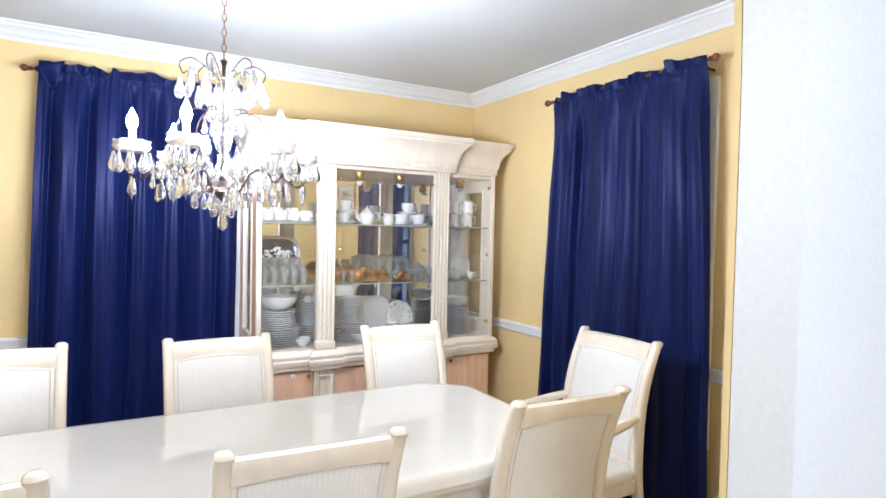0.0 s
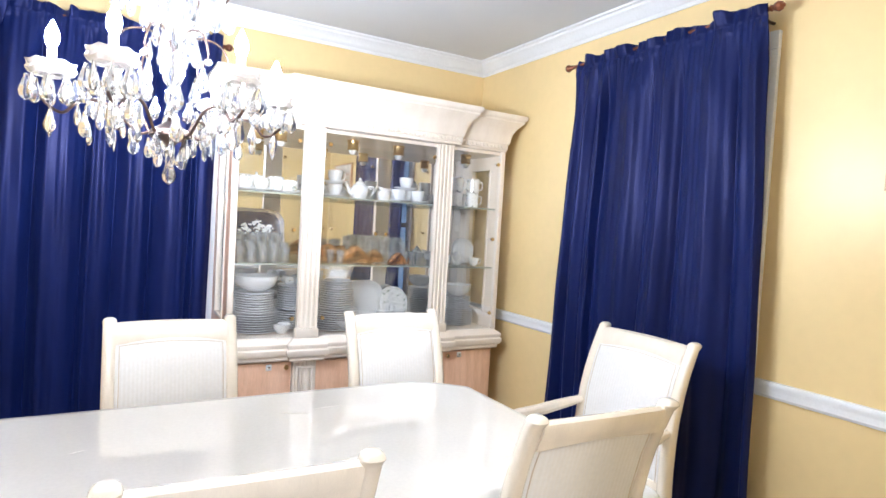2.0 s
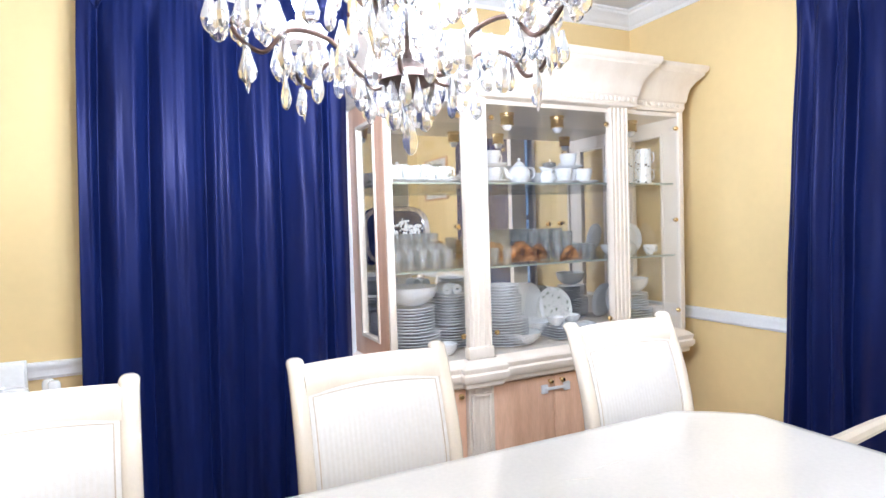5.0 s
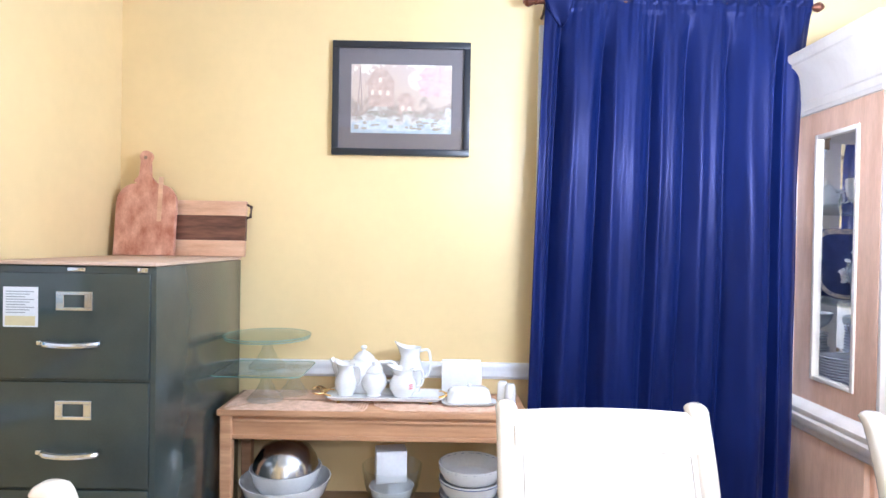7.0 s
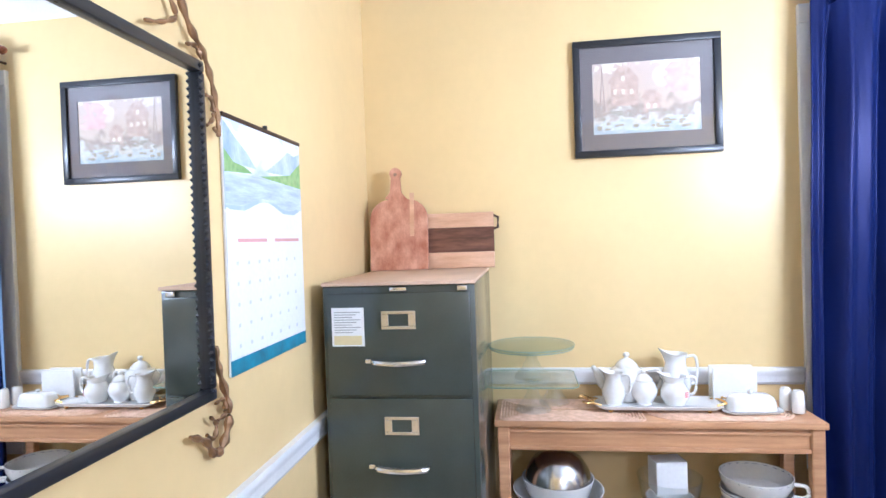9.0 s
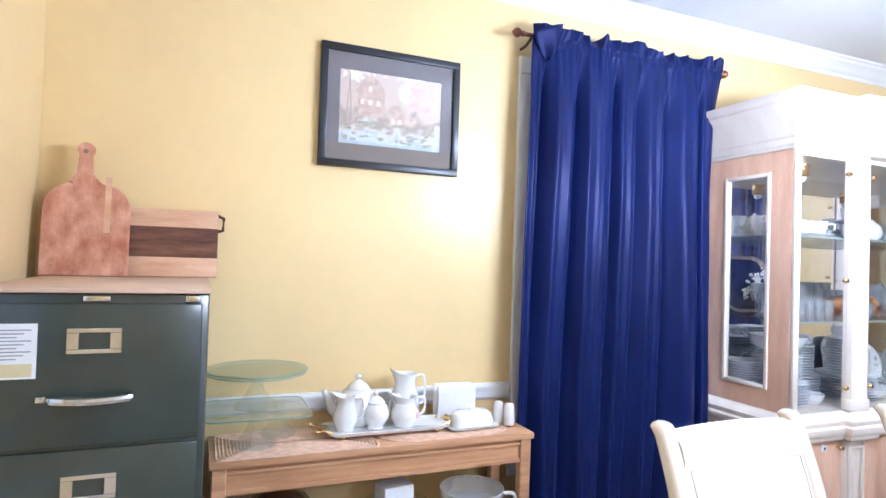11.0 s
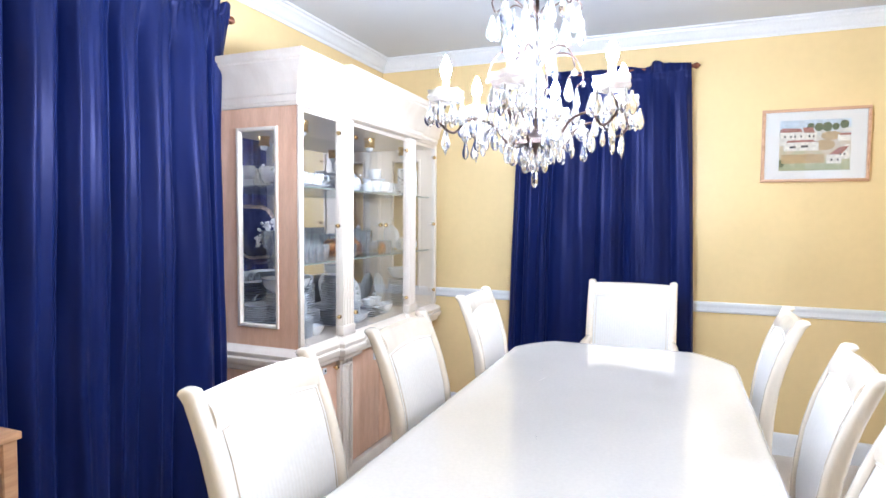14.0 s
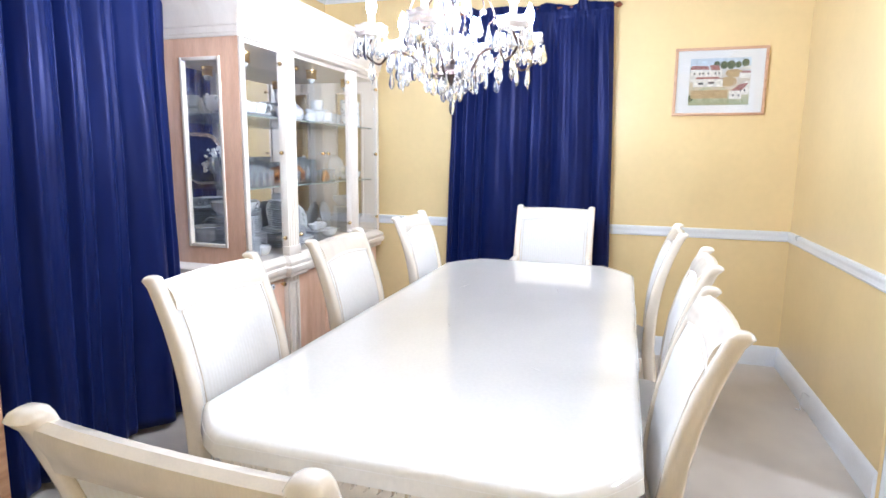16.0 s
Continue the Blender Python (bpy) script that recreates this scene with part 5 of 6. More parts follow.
def leaning(name, label, cat, x, y, z, w, hgt, material, rim=None, square=0.3, tilt=14, rz=0.0):
    """A dish standing on edge and leaning back."""
    ob = thing(name, label, cat)
    rings = [[(px * k * w / 2, dy, hgt / 2 + pz * k * hgt / 2) for px, pz in rounded(2, 2, square, 5)] for k, dy in ((0.3, 0.004), (0.75, 0.004), (0.82, 0.0), (0.99, -0.012), (1.0, -0.009), (0.84, 0.006), (0.75, 0.009), (0.3, 0.009))]
    part("dish", loft(rings), material, ob)
    if rim:
        rings = [[(px * k * w / 2, dy, hgt / 2 + pz * k * hgt / 2) for px, pz in rounded(2, 2, square, 5)] for k, dy in ((0.86, -0.006), (0.88, -0.0075), (0.96, -0.0135), (0.98, -0.0145))]
        part("rim", loft(rings, caps=False), rim, ob)
    ob.matrix_world = pose(x, y, z, -tilt, 0, rz)
    return ob


DARKBLUE = mat("midnight_porcelain", (0.02, 0.025, 0.07), 0.15, vary=0.2, scale=30)
GILT = mat("gilt_lattice", (0.50, 0.40, 0.28), 0.35, color2=(0.08, 0.08, 0.12), scale=70)
leaning("platter", "white square platter leaning at the back of the deck", "platter", 1.13, 5.70, Z0 + 0.002, 0.24, 0.25, CHINA)
leaning("platter", "round white platter leaning at the back corner", "platter", 1.30, 5.68, Z0 + 0.002, 0.20, 0.22, FLORAL, square=0.5, rz=-12)
leaning("platter", "white floral platter leaning behind the plates", "platter", 0.55, 5.735, Z0 + 0.002, 0.20, 0.2, FLORAL, square=0.5)
leaning("platter", "large midnight blue octagonal platter with gilt lattice rim", "platter", 0.455, 5.70, Z1 + 0.002, 0.33, 0.28, DARKBLUE, GILT, 0.28)
leaning("plate", "white round plate standing in the end bay", "plate", 1.75, 5.62, Z1 + 0.002, 0.15, 0.165, CHINA, square=0.45, rz=-20)
# white flower sprays before the dark platter
spray = thing("porcelain_flowers", "cluster of small white porcelain flowers before the platter", "ornament", (0.44, 5.61, Z1))
rnd = random.Random(4)
bm = bmesh.new()
for k in range(300):
    a, r = rnd.uniform(0, 3.14), rnd.random() ** 0.5
    c = (0.12 * r * math.cos(a), rnd.uniform(-0.02, 0.02), 0.075 + 0.13 * r * math.sin(a) + 0.012 * math.sin(9 * a))
    bmesh.ops.create_icosphere(bm, subdivisions=1, radius=rnd.uniform(0.004, 0.009), matrix=pose(*c, rnd.uniform(0, 90)))
part("blossoms", bm, CHINA, spray, "white porcelain blossoms", smooth=0)
part("stalks", lathe([(0, 0), (0.03, 0), (0.025, 0.01), (0.008, 0.03), (0.012, 0.08), (0, 0.09)], 14), CHINA, spray)
for k in range(10):
    tumbler(0.312 + 0.058 * (k % 5), 5.44 + 0.07 * (k // 5), Z1, 0.026, 0.105)
for k in range(4):
    tumbler(0.345 + 0.06 * k, 5.575, Z1, 0.028, 0.15, True)
for k in range(8):
    tumbler(1.09 + 0.066 * (k % 4), 5.56 + 0.08 * (k // 4), Z1, 0.029, 0.135 if k < 4 else 0.15)
for k in range(5):
    tumbler(1.16 + 0.05 * k, 5.46, Z1, 0.022, 0.07)


def fish(x, y, z, L, rz, label):
    ob = thing("fish_dish", label, "ornament", (x, y, z), rz, "copper fish")
    rings = []
    for k in range(13):
        t = k / 12
        w = L * 0.24 * math.sin(math.pi * min(1, t * 0.92 + 0.06)) ** 0.7
        rings.append([(L * (t - 0.5), w * 0.7 * math.cos(a), w * 1.05 + w * math.sin(a)) for a in [math.tau * q / 12 for q in range(12)]])
    part("body", loft(rings), FISH, ob)
    s = L * 0.42
    bm = bmesh.new()
    box(s, s + L * 0.16, -0.004, 0.004, L * 0.1, L * 0.14, 0.002, bm)
    rings = [[(s + L * 0.18 * t, 0.006 * (1 - t) * q + 0.002 * q, L * 0.16 + L * (0.03 + 0.14 * t) * r) for q, r in ((-1, -1), (1, -1), (1, 1), (-1, 1))] for t in (0, 0.5, 1)]
    loft(rings, bm)
    part("tail", bm, FISH, ob)
    rings = [[(L * (-0.18 + 0.3 * t), q * 0.004, L * 0.44 + r * L * 0.07 * math.sin(math.pi * (0.15 + 0.7 * t))) for q, r in ((-1, -1), (1, -1), (1, 1), (-1, 1))] for t in (0, 0.33, 0.66, 1)]
    part("fin", loft(rings), FISH, ob)
    for sd in (-1, 1):
        part("eye", lathe([(0, 0), (0.006, 0), (0, 0.004)], 8, at=(-L * 0.36, sd * L * 0.10, L * 0.24)), BLACK, ob)
    return ob


fish(0.80, 5.50, Z1, 0.20, 170, "glossy copper-glazed fish dish on the glass shelf")
fish(0.95, 5.46, Z1, 0.20, 10, "glossy copper-glazed fish dish beside another fish")
fish(1.09, 5.53, Z1, 0.16, 200, "small copper-glazed fish dish before the glasses")
fish(1.19, 5.41, Z1, 0.14, 15, "small dark copper fish dish at the shelf edge")
fish(0.90, 5.60, Z1 , 0.18, 185, "copper-glazed fish dish at the back of the shelf")
# top shelf
for k, (x, y, r) in enumerate(((0.34, 5.46, 0.036), (0.42, 5.45, 0.036), (0.50, 5.47, 0.036), (0.565, 5.45, 0.034))):
    cup("teacup", "floral china teacup with a saucer on the top shelf", x, y, Z2, r, 0.05, 20 - 30 * k, FLORAL, "floral cups", saucer=True)
for k, (x, y) in enumerate(((0.34, 5.56), (0.42, 5.58), (0.52, 5.57))):
    cup("teacup", "floral china teacup at the back of the top shelf", x, y, Z2, 0.036, 0.07, 40 * k, FLORAL, "floral cups")
teapot("floral china teapot behind the teacups", 0.44, 5.67, Z2, 0.05, 15, FLORAL)
for x, y, n in ((0.815, 5.47, 2), (1.20, 5.46, 1), (1.26, 5.50, 2), (1.325, 5.47, 1)):
    for k in range(n):
        cup("teacup", "white china teacup on a saucer on the top shelf", x, y, Z2 + k * 0.074, 0.036, 0.052, -15 + x * 40, CHINA, "white cups", saucer=True)
teapot("round white china teapot on the top glass shelf", 0.965, 5.48, Z2, 0.052, 0)
pitcher("creamer", "small white china creamer beside the teapot", 1.105, 5.46, Z2, 0.036, 0.07, 0)
bowl("white sugar bowl at the back of the top shelf", 1.16, 5.60, Z2, 0.045, 0.06)
bowl("white china bowl at the back of the top shelf", 0.86, 5.62, Z2, 0.05, 0.05)
for x in (1.575, 1.690):
    for k in range(2):
        cup("mug", "white mug with a black motif, stacked on its shelf", x + 0.004 * k, 5.45 + 0.003 * k, Z2 + k * 0.088, 0.040, 0.086, -10, MOTIF, "black motif mugs", straight=True)
for x in (1.60, 1.70):
    cup("mug", "white mug with a black motif at the back", x, 5.58, Z2, 0.040, 0.086, -30, MOTIF, "black motif mugs", straight=True)
teapot("small floral pot in the end bay", 1.635, 5.50, Z1, 0.04, 30, FLORAL)
cup("teacup", "floral cup beside the small pot", 1.735, 5.46, Z1, 0.032, 0.05, 0, FLORAL)
bowl("white bowl at the back of the end bay", 1.66, 5.66, Z1, 0.06, 0.05)

for k, x in enumerate((0.80, 0.90, 1.00, 1.10, 1.20, 1.29)):
    cup("teacup", "white china teacup at the back of the top shelf", x, 5.66, Z2, 0.034, 0.055, 30 * k, CHINA, "white cups")
for k in range(4):
    tumbler(0.80 + 0.09 * k, 5.67, Z1, 0.03, 0.12)
for k in range(5):
    tumbler(0.315 + 0.056 * k, 5.385, Z1, 0.026, 0.085)
bowl("white gravy bowl at the back of the deck", 0.56, 5.46, Z0, 0.05, 0.05)
leaning("platter", "white round platter standing in the end bay", "platter", 1.74, 5.70, Z0 + 0.002, 0.15, 0.2, CHINA, square=0.45)
plate_stack("stack of white plates at the back behind the first stack", 0.375, 5.655, Z0, [(0.085, 16, 0.0105, BLUE_RIM)])

for x, r, n in ((0.87, 0.075, 5), (1.02, 0.08, 7), (1.28, 0.075, 6)):
    plate_stack("stack of white saucers at the back of the top shelf", x, 5.60, Z2, [(r, n, 0.008, CHINA)])
for x, y, r, h in ((0.95, 5.47, 0.095, 0.055), (1.10, 5.62, 0.10, 0.07), (1.29, 5.47, 0.075, 0.06), (0.84, 5.63, 0.09, 0.08)):
    bowl("white serving bowl among the plates on the deck", x, y, Z0 + 0.003, r, h)
for x in (0.335, 0.40, 0.465, 0.53):
    tumbler(x, 5.51, Z1, 0.027, 0.15, True)

for x, y in ((0.80, 5.44), (0.84, 5.40), (1.24, 5.43), (1.285, 5.43), (1.33, 5.44), (1.335, 5.50)):
    tumbler(x, y, Z1, 0.022, 0.075)

# ---- on the side table ----
TT = BZ + 0.007
JUTE = mat("braided_jute", (0.76, 0.54, 0.38), 0.9, color2=(0.62, 0.41, 0.27), scale=40, vary=0.1, fine=0.12, fscale=300, bump=0.8, bscale=260)
GOLD = mat("polished_gold", (0.80, 0.52, 0.18), 0.25, metal=1.0, vary=0.1)


def braided_mat(label, cx, cy, w, d, corner, dz):
    """A flat mat of braided cord laid in nested loops."""
    ob = thing("place_mat", label, "place mat", (cx, cy, BZ + dz))
    pitch = 0.0105
    n = int(min(w, d) / 2 / pitch)
    for k in range(n):
        ww, dd = w - 2 * k * pitch - pitch, d - 2 * k * pitch - pitch
        if dd < 0.012:
            break
        loop = [Vector((x, y)) for x, y in rounded(ww, dd, min(0.5, corner), 4)]
        pts = []
        for i, p in enumerate(loop):
            q = loop[(i + 1) % len(loop)]
            m_ = max(1, int((q - p).length / 0.0055))
            pts += [p + (q - p) * (t / m_) for t in range(m_)]
        pts.append(pts[0])
        part("braid", tube([(p.x, p.y, 0.0028 + 0.0006 * (i % 2)) for i, p in enumerate(pts)], 0.005, 5, taper=[0.0050 if i % 2 else 0.0040 for i in range(len(pts))]), JUTE, ob)
    ob.scale = (1, 1, 0.6)
    return ob


braided_mat("oblong braided jute place mat on the oak side table", -1.640, 5.627, 0.50, 0.27, 0.10, 0.0)
braided_mat("oval-ended braided jute place mat on the oak side table", -1.135, 5.627, 0.49, 0.24, 0.45, 0.0)
tray = thing("tray", "long white china tray with gold twig handles and feet", "tray", (-1.335, 5.640, TT + 0.010))
part("body", loft([[(px, py, z) for px, py in rounded(0.43 * k, 0.145 * k, 0.15, 4)] for z, k in ((0, 0.92), (0.004, 0.95), (0.011, 1.0), (0.013, 0.995), (0.009, 0.94), (0.007, 0.9))]), CHINA, tray)
for sx in (-1, 1):
    for sy in (-1, 1):
        part("foot", lathe([(0, -0.014), (0.006, -0.013), (0.009, -0.007), (0.006, -0.001), (0, 0.002)], 12, at=(sx * 0.165, sy * 0.058, 0.003)), GOLD, tray, "small gold ball foot")
    bm = bmesh.new()
    for pts in ([(0.195, -0.045, 0.010), (0.225, -0.040, 0.018), (0.240, -0.005, 0.022), (0.236, 0.030, 0.018), (0.198, 0.045, 0.010)],
                [(0.222, -0.042, 0.018), (0.245, -0.055, 0.020), (0.262, -0.048, 0.024)], [(0.240, -0.005, 0.022), (0.258, 0.004, 0.030), (0.270, -0.006, 0.026)],
                [(0.232, 0.030, 0.018), (0.250, 0.048, 0.022), (0.266, 0.050, 0.020)], [(0.228, -0.030, 0.019), (0.212, -0.012, 0.024), (0.204, 0.004, 0.022)]):
        q = spline([(sx * x, y, z) for x, y, z in pts], 4)
        tube(q, 0.004, 6, bm, taper=[0.0045 - 0.002 * i / len(q) for i in range(len(q))])
    part("handle", bm, GOLD, tray, "gold twig-shaped handle")
TZ2 = TT + 0.0175
pitcher("creamer", "small white china creamer at the end of the tray", -1.482, 5.63, TZ2, 0.041, 0.112, -20, "white tea set")
sb = lathe_thing("sugar_bowl", "round white china sugar bowl with lid on the tray", "sugar bowl", [(0, 0), (0.028, 0), (0.026, 0.006), (0.043, 0.03), (0.048, 0.05), (0.039, 0.075), (0.030, 0.082), (0, 0.082)], CHINA, (-1.378, 5.63, TZ2), 26, group="white tea set")
part("lid", lathe([(0.032, 0.083), (0.032, 0.087), (0.018, 0.102), (0.007, 0.108), (0.009, 0.115), (0.007, 0.121), (0, 0.123)], 20), CHINA, sb)
jug = pitcher("creamer", "squat white china jug with a small red mark on the tray", -1.272, 5.63, TZ2, 0.050, 0.100, 0, "white tea set")
bm = bmesh.new()
for z in (0.033, 0.040, 0.047):
    loft([[(rr * math.cos(radians(a)), rr * math.sin(radians(a)), z + q) for a in range(-62, -38, 4)] for rr, q in ((0.0507, 0), (0.0507, 0.0035))], bm, caps=False, closed=False)
part("printed_mark", bm, mat("red_mark", (0.70, 0.10, 0.12), 0.4), jug, "small red printed mark", smooth=0)
teapot("large white china teapot at the back of the tray", -1.425, 5.69, TZ2, 0.076, 0, None, "white tea set")
pitcher("water_pitcher", "tall white china pitcher at the back of the tray", -1.250, 5.70, TZ2, 0.052, 0.165, 0, "white tea set")
nap = thing("napkin_holder", "plain white napkin holder beside the tray", "napkin holder", (-1.055, 5.70, TT))
part("plate_front", box(-0.075, 0.075, -0.028, -0.018, 0, 0.135, 0.004), CHINA, nap)
part("plate_back", box(-0.075, 0.075, 0.018, 0.028, 0, 0.135, 0.004), CHINA, nap)
part("base", box(-0.075, 0.075, -0.018, 0.018, 0, 0.008, 0.001), CHINA, nap)
but = thing("butter_dish", "white china butter dish with a rounded lid", "butter dish", (-1.03, 5.60, TT), 4)
part("dish", loft([[(px, py, z) for px, py in rounded(0.20 * k, 0.095 * k, 0.3, 4)] for z, k in ((0, 0.85), (0.005, 0.97), (0.009, 1.0), (0.008, 0.94))]), CHINA, but)
part("lid", loft([[(px, py, z) for px, py in rounded(0.165 * k, 0.075 * k, 0.35, 4)] for z, k in ((0.009, 1.0), (0.035, 0.95), (0.052, 0.86), (0.060, 0.7), (0.062, 0.3))]), CHINA, but)
part("knob", lathe([(0.006, 0.06), (0.010, 0.068), (0.007, 0.074), (0, 0.075)], 12), CHINA, but)
for x, y in ((-0.905, 5.63), (-0.882, 5.59)):
    lathe_thing("shaker", "small white china shaker at the table's end", "salt shaker", [(0, 0), (0.019, 0), (0.021, 0.004), (0.019, 0.066), (0.014, 0.076), (0, 0.079)], CHINA, (x, y, TT), 18, group="shakers")
GREEN_GLASS = pane_mat("green_glass", (0.94, 0.98, 0.965), 0.4)
EDGE = mat("green_glass_edge", (0.22, 0.38, 0.33), 0.15)
STEM = [(0, 0), (0.064, 0), (0.066, 0.004), (0.058, 0.014), (0.036, 0.036), (0.020, 0.066), (0.017, 0.084), (0.024, 0.100), (0.034, 0.106), (0, 0.106)]
cs = thing("cake_stand", "clear glass pedestal stand with a square green-edged plate", "cake stand", (-1.770, 5.610, TT))
part("pedestal", lathe(STEM, 24), CLEAR_GLASS, cs)
pl = part("plate", loft([[(px * k, py * k, z) for px, py in rounded(0.31, 0.27, 0.12, 4)] for z, k in ((0.107, 0.97), (0.110, 1.0), (0.114, 1.0))]), GREEN_GLASS, cs, "square clear glass plate")
o = rounded(0.312, 0.272, 0.12, 4)
part("edge", tube([(x, y, 0.112) for x, y in o + o[:1]], 0.0017, 5), EDGE, pl, "green glass edge")
cs2 = thing("cake_stand", "clear glass pedestal stand stacked on the square glass plate", "cake stand", (-1.770, 5.625, TT + 0.1145))
part("pedestal", lathe(STEM, 24), CLEAR_GLASS, cs2)
for z, r in ((0.107, 0.150), (0.116, 0.153)):
    t_ = part("plate", lathe([(0, z), (r, z + 0.001), (r + 0.002, z + 0.003), (r, z + 0.006), (0, z + 0.005)], 44), GREEN_GLASS, cs2, "round clear glass plate")
    part("edge", tube([((r + 0.001) * math.cos(a), (r + 0.001) * math.sin(a), z + 0.003) for a in [math.tau * q / 56 for q in range(57)]], 0.0015, 5), EDGE, t_, "green glass edge")
cs3 = thing("cake_stand", "small clear glass pedestal behind the square glass plate", "cake stand", (-1.690, 5.700, TT))
part("body", lathe([(r * 0.85, z) for r, z in STEM], 22), CLEAR_GLASS, cs3)
# lower shelf
LZ = 0.376
bowl("wide white serving bowl on the lower shelf", -1.69, 5.60, LZ, 0.162, 0.115)
bowl("white mixing bowl nested in the wide bowl", -1.69, 5.60, LZ + 0.045, 0.128, 0.11)
lathe_thing("steel_bowl", "upturned brushed steel bowl on the nested bowls", "bowl", [(0.116, 0.0), (0.118, 0.004), (0.110, 0.035), (0.086, 0.072), (0.052, 0.092), (0, 0.100), (0, 0.096), (0.112, 0.0)], STEEL, (-1.69, 5.60, LZ + 0.150), 30)
bowl("clear glass mixing bowl on the lower shelf", -1.305, 5.60, LZ, 0.11, 0.165, CLEAR_GLASS)
bowl("small white bowl inside the glass bowl", -1.305, 5.60, LZ + 0.012, 0.082, 0.08)
nb = thing("white_carton", "small white box standing in the glass bowl", "box", (-1.31, 5.605, LZ + 0.11), 10)
part("carton", box(-0.055, 0.055, -0.04, 0.04, 0.0, 0.115, 0.004), PAPER, nb)
BLUE_LINE = mat("blue_glaze_line", (0.10, 0.14, 0.30), 0.2)
for k in range(3):
    cm = cup("soup_mug", "wide white soup mug with a thin blue line", -1.02, 5.60, LZ + 0.052 * k, 0.112 + 0.002 * k, 0.075, -35 + 3 * k, None, "stacked soup mugs")
    part("line", tube([((0.113) * math.cos(a), (0.113) * math.sin(a), 0.068) for a in [math.tau * q / 40 for q in range(41)]], 0.0016, 4), BLUE_LINE, cm, "thin blue line")

# ---- boards on the file cabinet ----
def board_outline(w, h, r, hw=0.0, hh=0.0, hx=0.0, n=6):
    pts = [(-w / 2, 0), (w / 2, 0)]
    pts += [(w / 2 - r + r * math.cos(radians(90 * k / n)), h - r + r * math.sin(radians(90 * k / n))) for k in range(n + 1)]
    if hh:
        pts += [(hx + hw + 0.02, h + 0.006), (hx + hw, h + 0.03), (hx + hw * 0.8, h + hh * 0.7)]
        pts += [(hx + hw * 1.1 * math.cos(radians(a)), h + hh - hw + hw * 1.1 * math.sin(radians(a))) for a in range(0, 181, 30)]
        pts += [(hx - hw * 0.8, h + hh * 0.7), (hx - hw, h + 0.03), (hx - hw - 0.02, h + 0.006)]
    pts += [(-w / 2 + r - r * math.sin(radians(90 * k / n)), h - r + r * math.cos(radians(90 * k / n))) for k in range(n + 1)]
    return pts


FT = FZ + 0.0125
pad = thing("cutting_board", "reddish acacia paddle cutting board leaning on the wall", "cutting board", (-2.285, 5.715, FT))
o = board_outline(0.228, 0.275, 0.075, 0.022, 0.125, -0.012)
part("blade", loft([[(x * k, y, 0.001 + z) for x, z in o] for y, k in ((-0.009, 0.985), (-0.007, 1.0), (0.007, 1.0), (0.009, 0.985))]), BOARD, pad)
# Flat dark disc: the hanging hole's shade is its colour, nothing is cut.
bm = lathe([(0, -0.0105), (0.007, -0.0105), (0.007, -0.0095)], 12)
bmesh.ops.transform(bm, matrix=pose(-0.012, 0, 0.375, 90), verts=bm.verts)
for v in bm.verts:
    v.co.y = -0.0098
part("hole_shade_disc", bm, CREASE, pad)
part("strap", box(0.045, 0.062, -0.011, -0.0095, 0.13, 0.30), SAP, pad, "pale leather strap")
pad.matrix_world = pose(-2.265, 5.70, FT, -6)
b2 = thing("cutting_board", "rectangular cutting board with a walnut stripe leaning on the wall", "cutting board")
part("pale_strip", box(-0.155, 0.155, -0.01, 0.01, 0.0, 0.062, 0.003), SAP, b2)
part("walnut_strip", box(-0.155, 0.155, -0.0098, 0.0098, 0.062, 0.158, 0.0), WALNUT, b2)
part("pale_strip", box(-0.155, 0.155, -0.01, 0.01, 0.158, 0.216, 0.003), SAP, b2)
part("handle", tube([(0.150, 0, 0.15), (0.170, 0, 0.155), (0.172, 0, 0.195), (0.150, 0, 0.205)], 0.006, 6), IRON, b2, "dark iron loop handle")
b2.matrix_world = pose(-2.053, 5.745, FT, -6)

# ---- calendar ----
calm = thing("calendar", "wall calendar with a mountain photograph and blank month page", "calendar")
calm.location.z = -0.020
y0, y1, z0, z1 = 4.63, 5.055, 1.14, 1.696
CALPIC = landscape("mountain_photo", [(0.42, 0.52, 0.72), (0.72, 0.78, 0.88), (0.52, 0.60, 0.76), (0.80, 0.84, 0.92), (0.50, 0.60, 0.80), (0.70, 0.77, 0.90), (0.84, 0.88, 0.94)], 3.0)
part("backing", box(XW + 0.002, XW + 0.006, y0, y1, z0, z1), PAPER, calm, smooth=0)
part("photo", box(XW + 0.006, XW + 0.0075, y0 + 0.002, y1 - 0.002, z1 - 0.20, z1 - 0.006), CALPIC, calm, smooth=0)
part("month_page", box(XW + 0.006, XW + 0.008, y0 + 0.002, y1 - 0.002, z0 + 0.035, z1 - 0.205), PAPER, calm, smooth=0)
part("bottom_band", box(XW + 0.006, XW + 0.008, y0 + 0.002, y1 - 0.002, z0, z0 + 0.033), TEAL, calm, "blue printed band", smooth=0)
part("top_strip", box(XW + 0.004, XW + 0.010, y0, y1, z1 - 0.006, z1 + 0.004, 0.001), IRON, calm)
GREYINK = mat("grey_ink", (0.66, 0.68, 0.72), 0.7)
REDINK = mat("red_ink", (0.66, 0.36, 0.36), 0.7)
part("header_bar", box(XW + 0.008, XW + 0.0086, y0 + 0.05, y1 - 0.23, 1.425, 1.433), REDINK, calm, smooth=0)
part("header_bar", box(XW + 0.008, XW + 0.0086, y0 + 0.24, y1 - 0.03, 1.425, 1.433), REDINK, calm, smooth=0)
bm = bmesh.new()
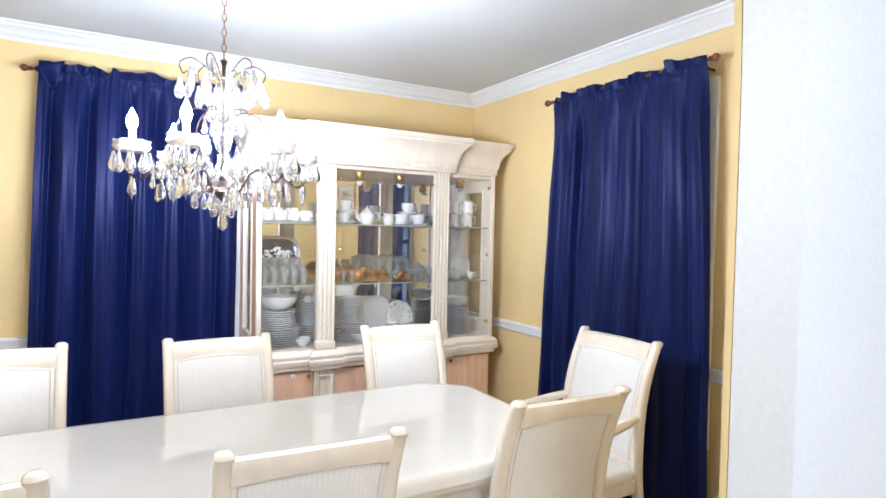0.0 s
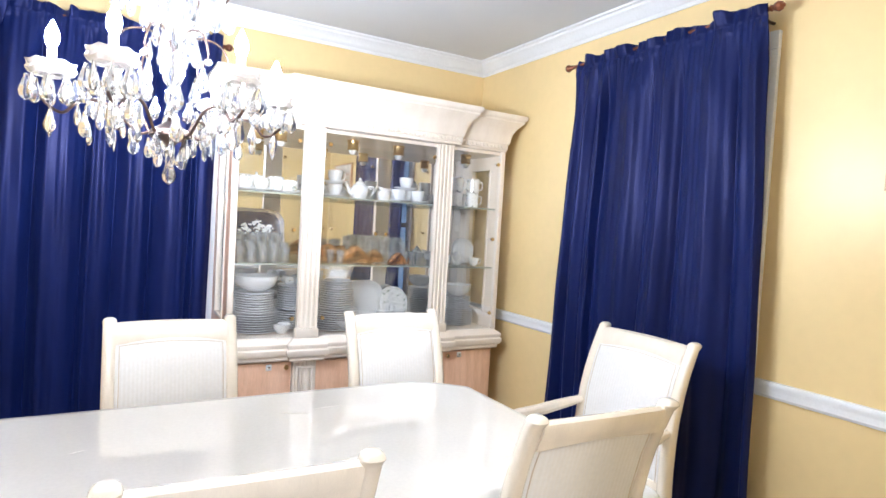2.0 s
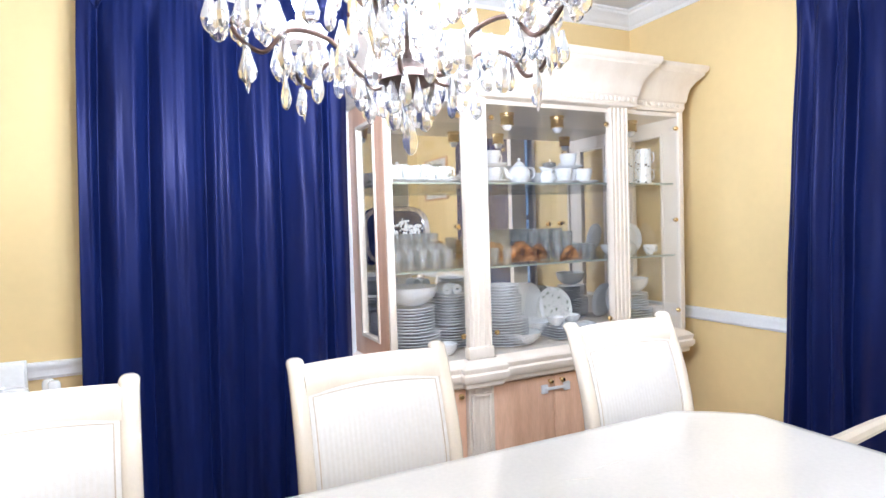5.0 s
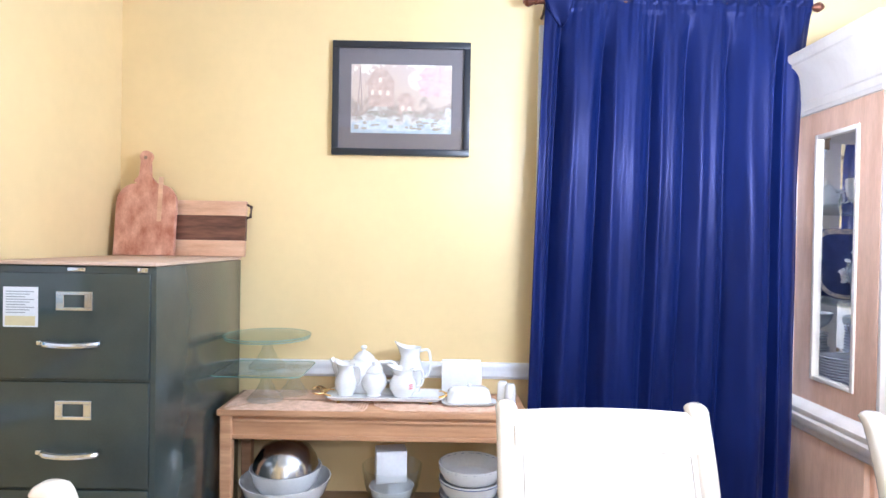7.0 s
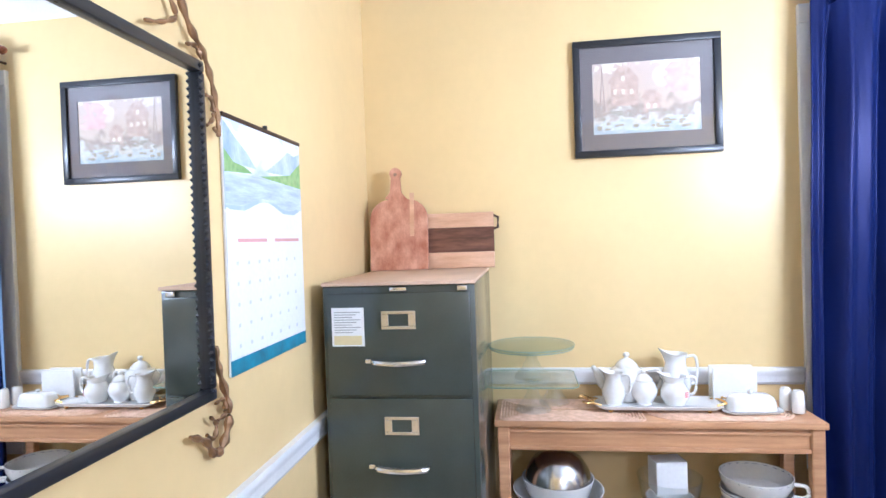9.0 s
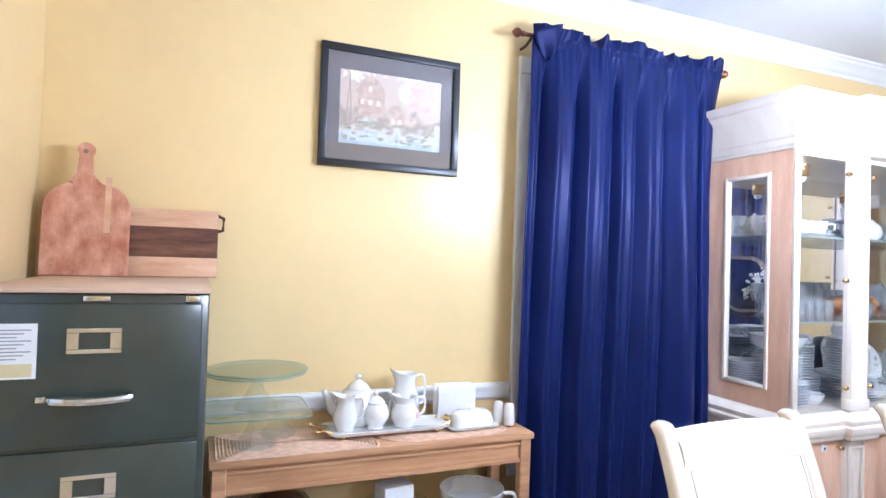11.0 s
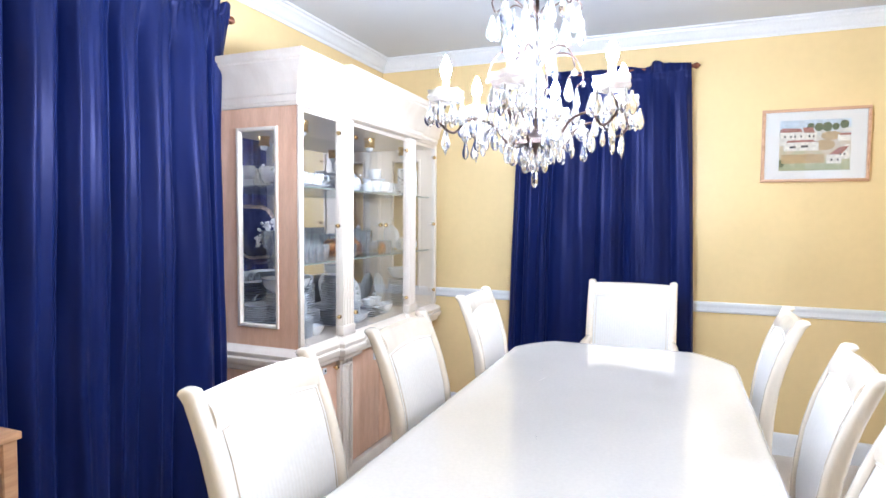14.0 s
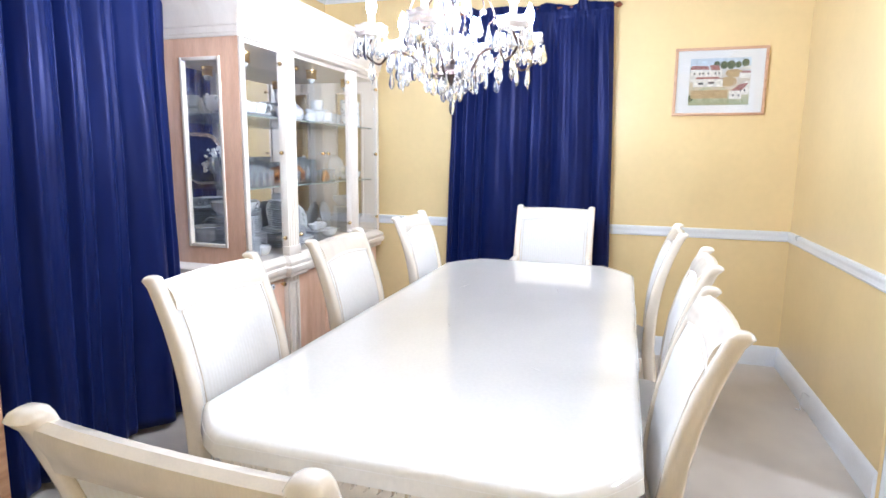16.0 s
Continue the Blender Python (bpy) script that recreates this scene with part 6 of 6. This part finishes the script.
for r in range(5):
    for c_ in range(7):
        box(XW + 0.008, XW + 0.0085, y0 + 0.04 + c_ * 0.053, y0 + 0.049 + c_ * 0.053, 1.375 - r * 0.045, 1.383 - r * 0.045, 0, bm)
part("date_marks", bm, GREYINK, calm, smooth=0, kind="stuff")
def printed(name, material, rows, depth):
    """Flat printed shapes on the calendar: rows of y, z corner lists."""
    bm = bmesh.new()
    for i, pts in enumerate(rows):
        loft([[(XW + depth, y, z) for y, z in pts], [(XW + depth + 0.0002 + 0.00001 * i, y, z) for y, z in pts]], bm)
    part(name, bm, material, calm, smooth=0)


P_PEAK = mat("printed_peaks", (0.34, 0.44, 0.62), 0.6, color2=(0.62, 0.70, 0.82), scale=14, stretch=(1, 2, 1), fine=0.1)
P_GREEN = mat("printed_meadow", (0.22, 0.40, 0.14), 0.6, color2=(0.38, 0.52, 0.22), scale=30, fine=0.15)
P_LAKE = mat("printed_lake", (0.60, 0.68, 0.84), 0.6, color2=(0.38, 0.46, 0.66), scale=22, stretch=(1, 0.5, 4), fine=0.1)
YA, YB = y0 + 0.003, y1 - 0.003
printed("printed_mountain", P_PEAK, [[(YA, 1.60), (YA + 0.15, 1.595), (YA + 0.11, 1.625), (YA + 0.05, 1.655), (YA, 1.685)], [(YA + 0.20, 1.595), (YB, 1.60), (YB, 1.668), (YB - 0.04, 1.655), (YB - 0.08, 1.662), (YB - 0.14, 1.63)]], 0.0076)
printed("printed_meadow", P_GREEN, [[(YA, 1.575), (YA + 0.13, 1.583), (YA + 0.09, 1.595), (YA + 0.04, 1.60), (YA, 1.625)], [(YA + 0.16, 1.580), (YB, 1.570), (YB, 1.64), (YB - 0.03, 1.625), (YB - 0.07, 1.602), (YB - 0.15, 1.592)]], 0.0079)
printed("printed_lake", P_LAKE, [[(YA, 1.505)] + [(YA + (YB - YA) * k / 12, 1.516 + 0.012 * math.sin(k / 12 * 9.4 + 3.6)) for k in range(1, 12)] + [(YB, 1.51), (YB, 1.570), (YA + 0.2, 1.578), (YA, 1.575)]], 0.0082)
printed("printed_wave", PAPER, [[(YA, 1.488)] + [(YB, 1.488)] + [(YA + (YB - YA) * k / 16, 1.506 + 0.014 * math.sin(k / 16 * 9.4 + 3.6)) for k in range(16, -1, -1)]], 0.0086)
part("hook", lathe([(0, 0), (0.006, 0.002), (0.006, 0.01), (0, 0.012)], 8, at=(XW + 0.006, (y0 + y1) / 2, z1 + 0.002)), BLACK, calm)

# ---- wall mirror ----
mir = thing("wall_mirror", "wall mirror in a black beaded frame with iron scrolls", "mirror")
MY0, MY1, MZ0, MZ1 = 3.86, 4.543, 1.100, 1.755
part("mirror_glass", box(XW + 0.004, XW + 0.012, MY0 + 0.02, MY1 - 0.02, MZ0 + 0.02, MZ1 - 0.02), MIRROR, mir, smooth=0)
bm = bmesh.new()
box(XW + 0.002, XW + 0.024, MY0, MY1, MZ0, MZ0 + 0.022, 0.004, bm)
box(XW + 0.002, XW + 0.024, MY0, MY1, MZ1 - 0.022, MZ1, 0.004, bm)
box(XW + 0.002, XW + 0.024, MY0, MY0 + 0.022, MZ0 + 0.022, MZ1 - 0.022, 0.004, bm)
box(XW + 0.002, XW + 0.024, MY1 - 0.022, MY1, MZ0 + 0.022, MZ1 - 0.022, 0.004, bm)
part("frame", bm, BLACK, mir, "black moulded frame")
bm = bmesh.new()
for k in range(44):
    for y in (MY1 - 0.018, MY0 + 0.018):
        lathe([(0, -0.006), (0.006, 0), (0, 0.006)], 6, bm, at=(XW + 0.024, y, MZ0 + 0.02 + k * 0.0145))
part("beading", bm, BLACK, mir, "row of black beads", kind="stuff")
SCROLLS = (([(0.055, -0.13), (0.052, -0.09), (0.035, -0.03), (0.005, 0.02), (-0.04, 0.06), (-0.08, 0.12), (-0.13, 0.17), (-0.20, 0.20), (-0.30, 0.21)], 0.0085, 1),
           ([(0.005, -0.06), (0.03, -0.065), (0.035, -0.10), (0.01, -0.12)], 0.006, 1), ([(0.035, -0.12), (0.055, -0.13), (0.05, -0.10)], 0.006, 1),
           ([(-0.05, 0.02), (-0.02, 0.025), (0.0, 0.005)], 0.006, 1), ([(-0.17, 0.02), (-0.12, 0.035), (-0.08, 0.06), (-0.11, 0.09), (-0.15, 0.07)], 0.006, 1),
           ([(0.01, 0.10), (0.02, 0.05), (0.045, -0.01), (0.048, -0.06), (0.02, -0.10), (-0.01, -0.105), (-0.04, -0.07), (-0.09, -0.045)], 0.011, 0),
           ([(0.0, -0.01), (0.03, -0.01), (0.035, -0.04), (0.005, -0.045)], 0.006, 0), ([(-0.02, -0.03), (0.0, -0.05), (-0.01, -0.075), (-0.035, -0.06)], 0.006, 0))
for sd, yy in ((1, MY1), (-1, MY0)):
    for pts, r, top in SCROLLS:
        q = spline([(XW + 0.018, yy + sd * a, (MZ1 if top else MZ0) + b) for a, b in pts], 8)
        part("scroll", tube(q, r, 7, taper=[r * (0.75 + 0.25 * math.sin(i * 1.1)) * (0.6 + 0.4 * math.sin(math.pi * (i + 1) / (len(q) + 1))) for i in range(len(q))]), OLD_BRASS, mir, "aged iron scroll with leaves")

# ---- small cord by the baseboard ----
cord = thing("cord", "short white cord end hanging over the baseboard", "cord")
part("wire", tube(spline([(1.20, YS + 0.016, 0.10), (1.19, YS + 0.05, 0.12), (1.18, YS + 0.06, 0.07), (1.21, YS + 0.05, 0.02), (1.25, YS + 0.06, 0.005)], 6), 0.003, 6), TRIM, cord)

# ---- added hall lamp: unseen, lights the arch and fills the room's south ----
hl = thing("added_hall_lamp", "round white flush ceiling lamp added in the unseen hall", "ceiling lamp", (-0.3, 1.2, ZC))
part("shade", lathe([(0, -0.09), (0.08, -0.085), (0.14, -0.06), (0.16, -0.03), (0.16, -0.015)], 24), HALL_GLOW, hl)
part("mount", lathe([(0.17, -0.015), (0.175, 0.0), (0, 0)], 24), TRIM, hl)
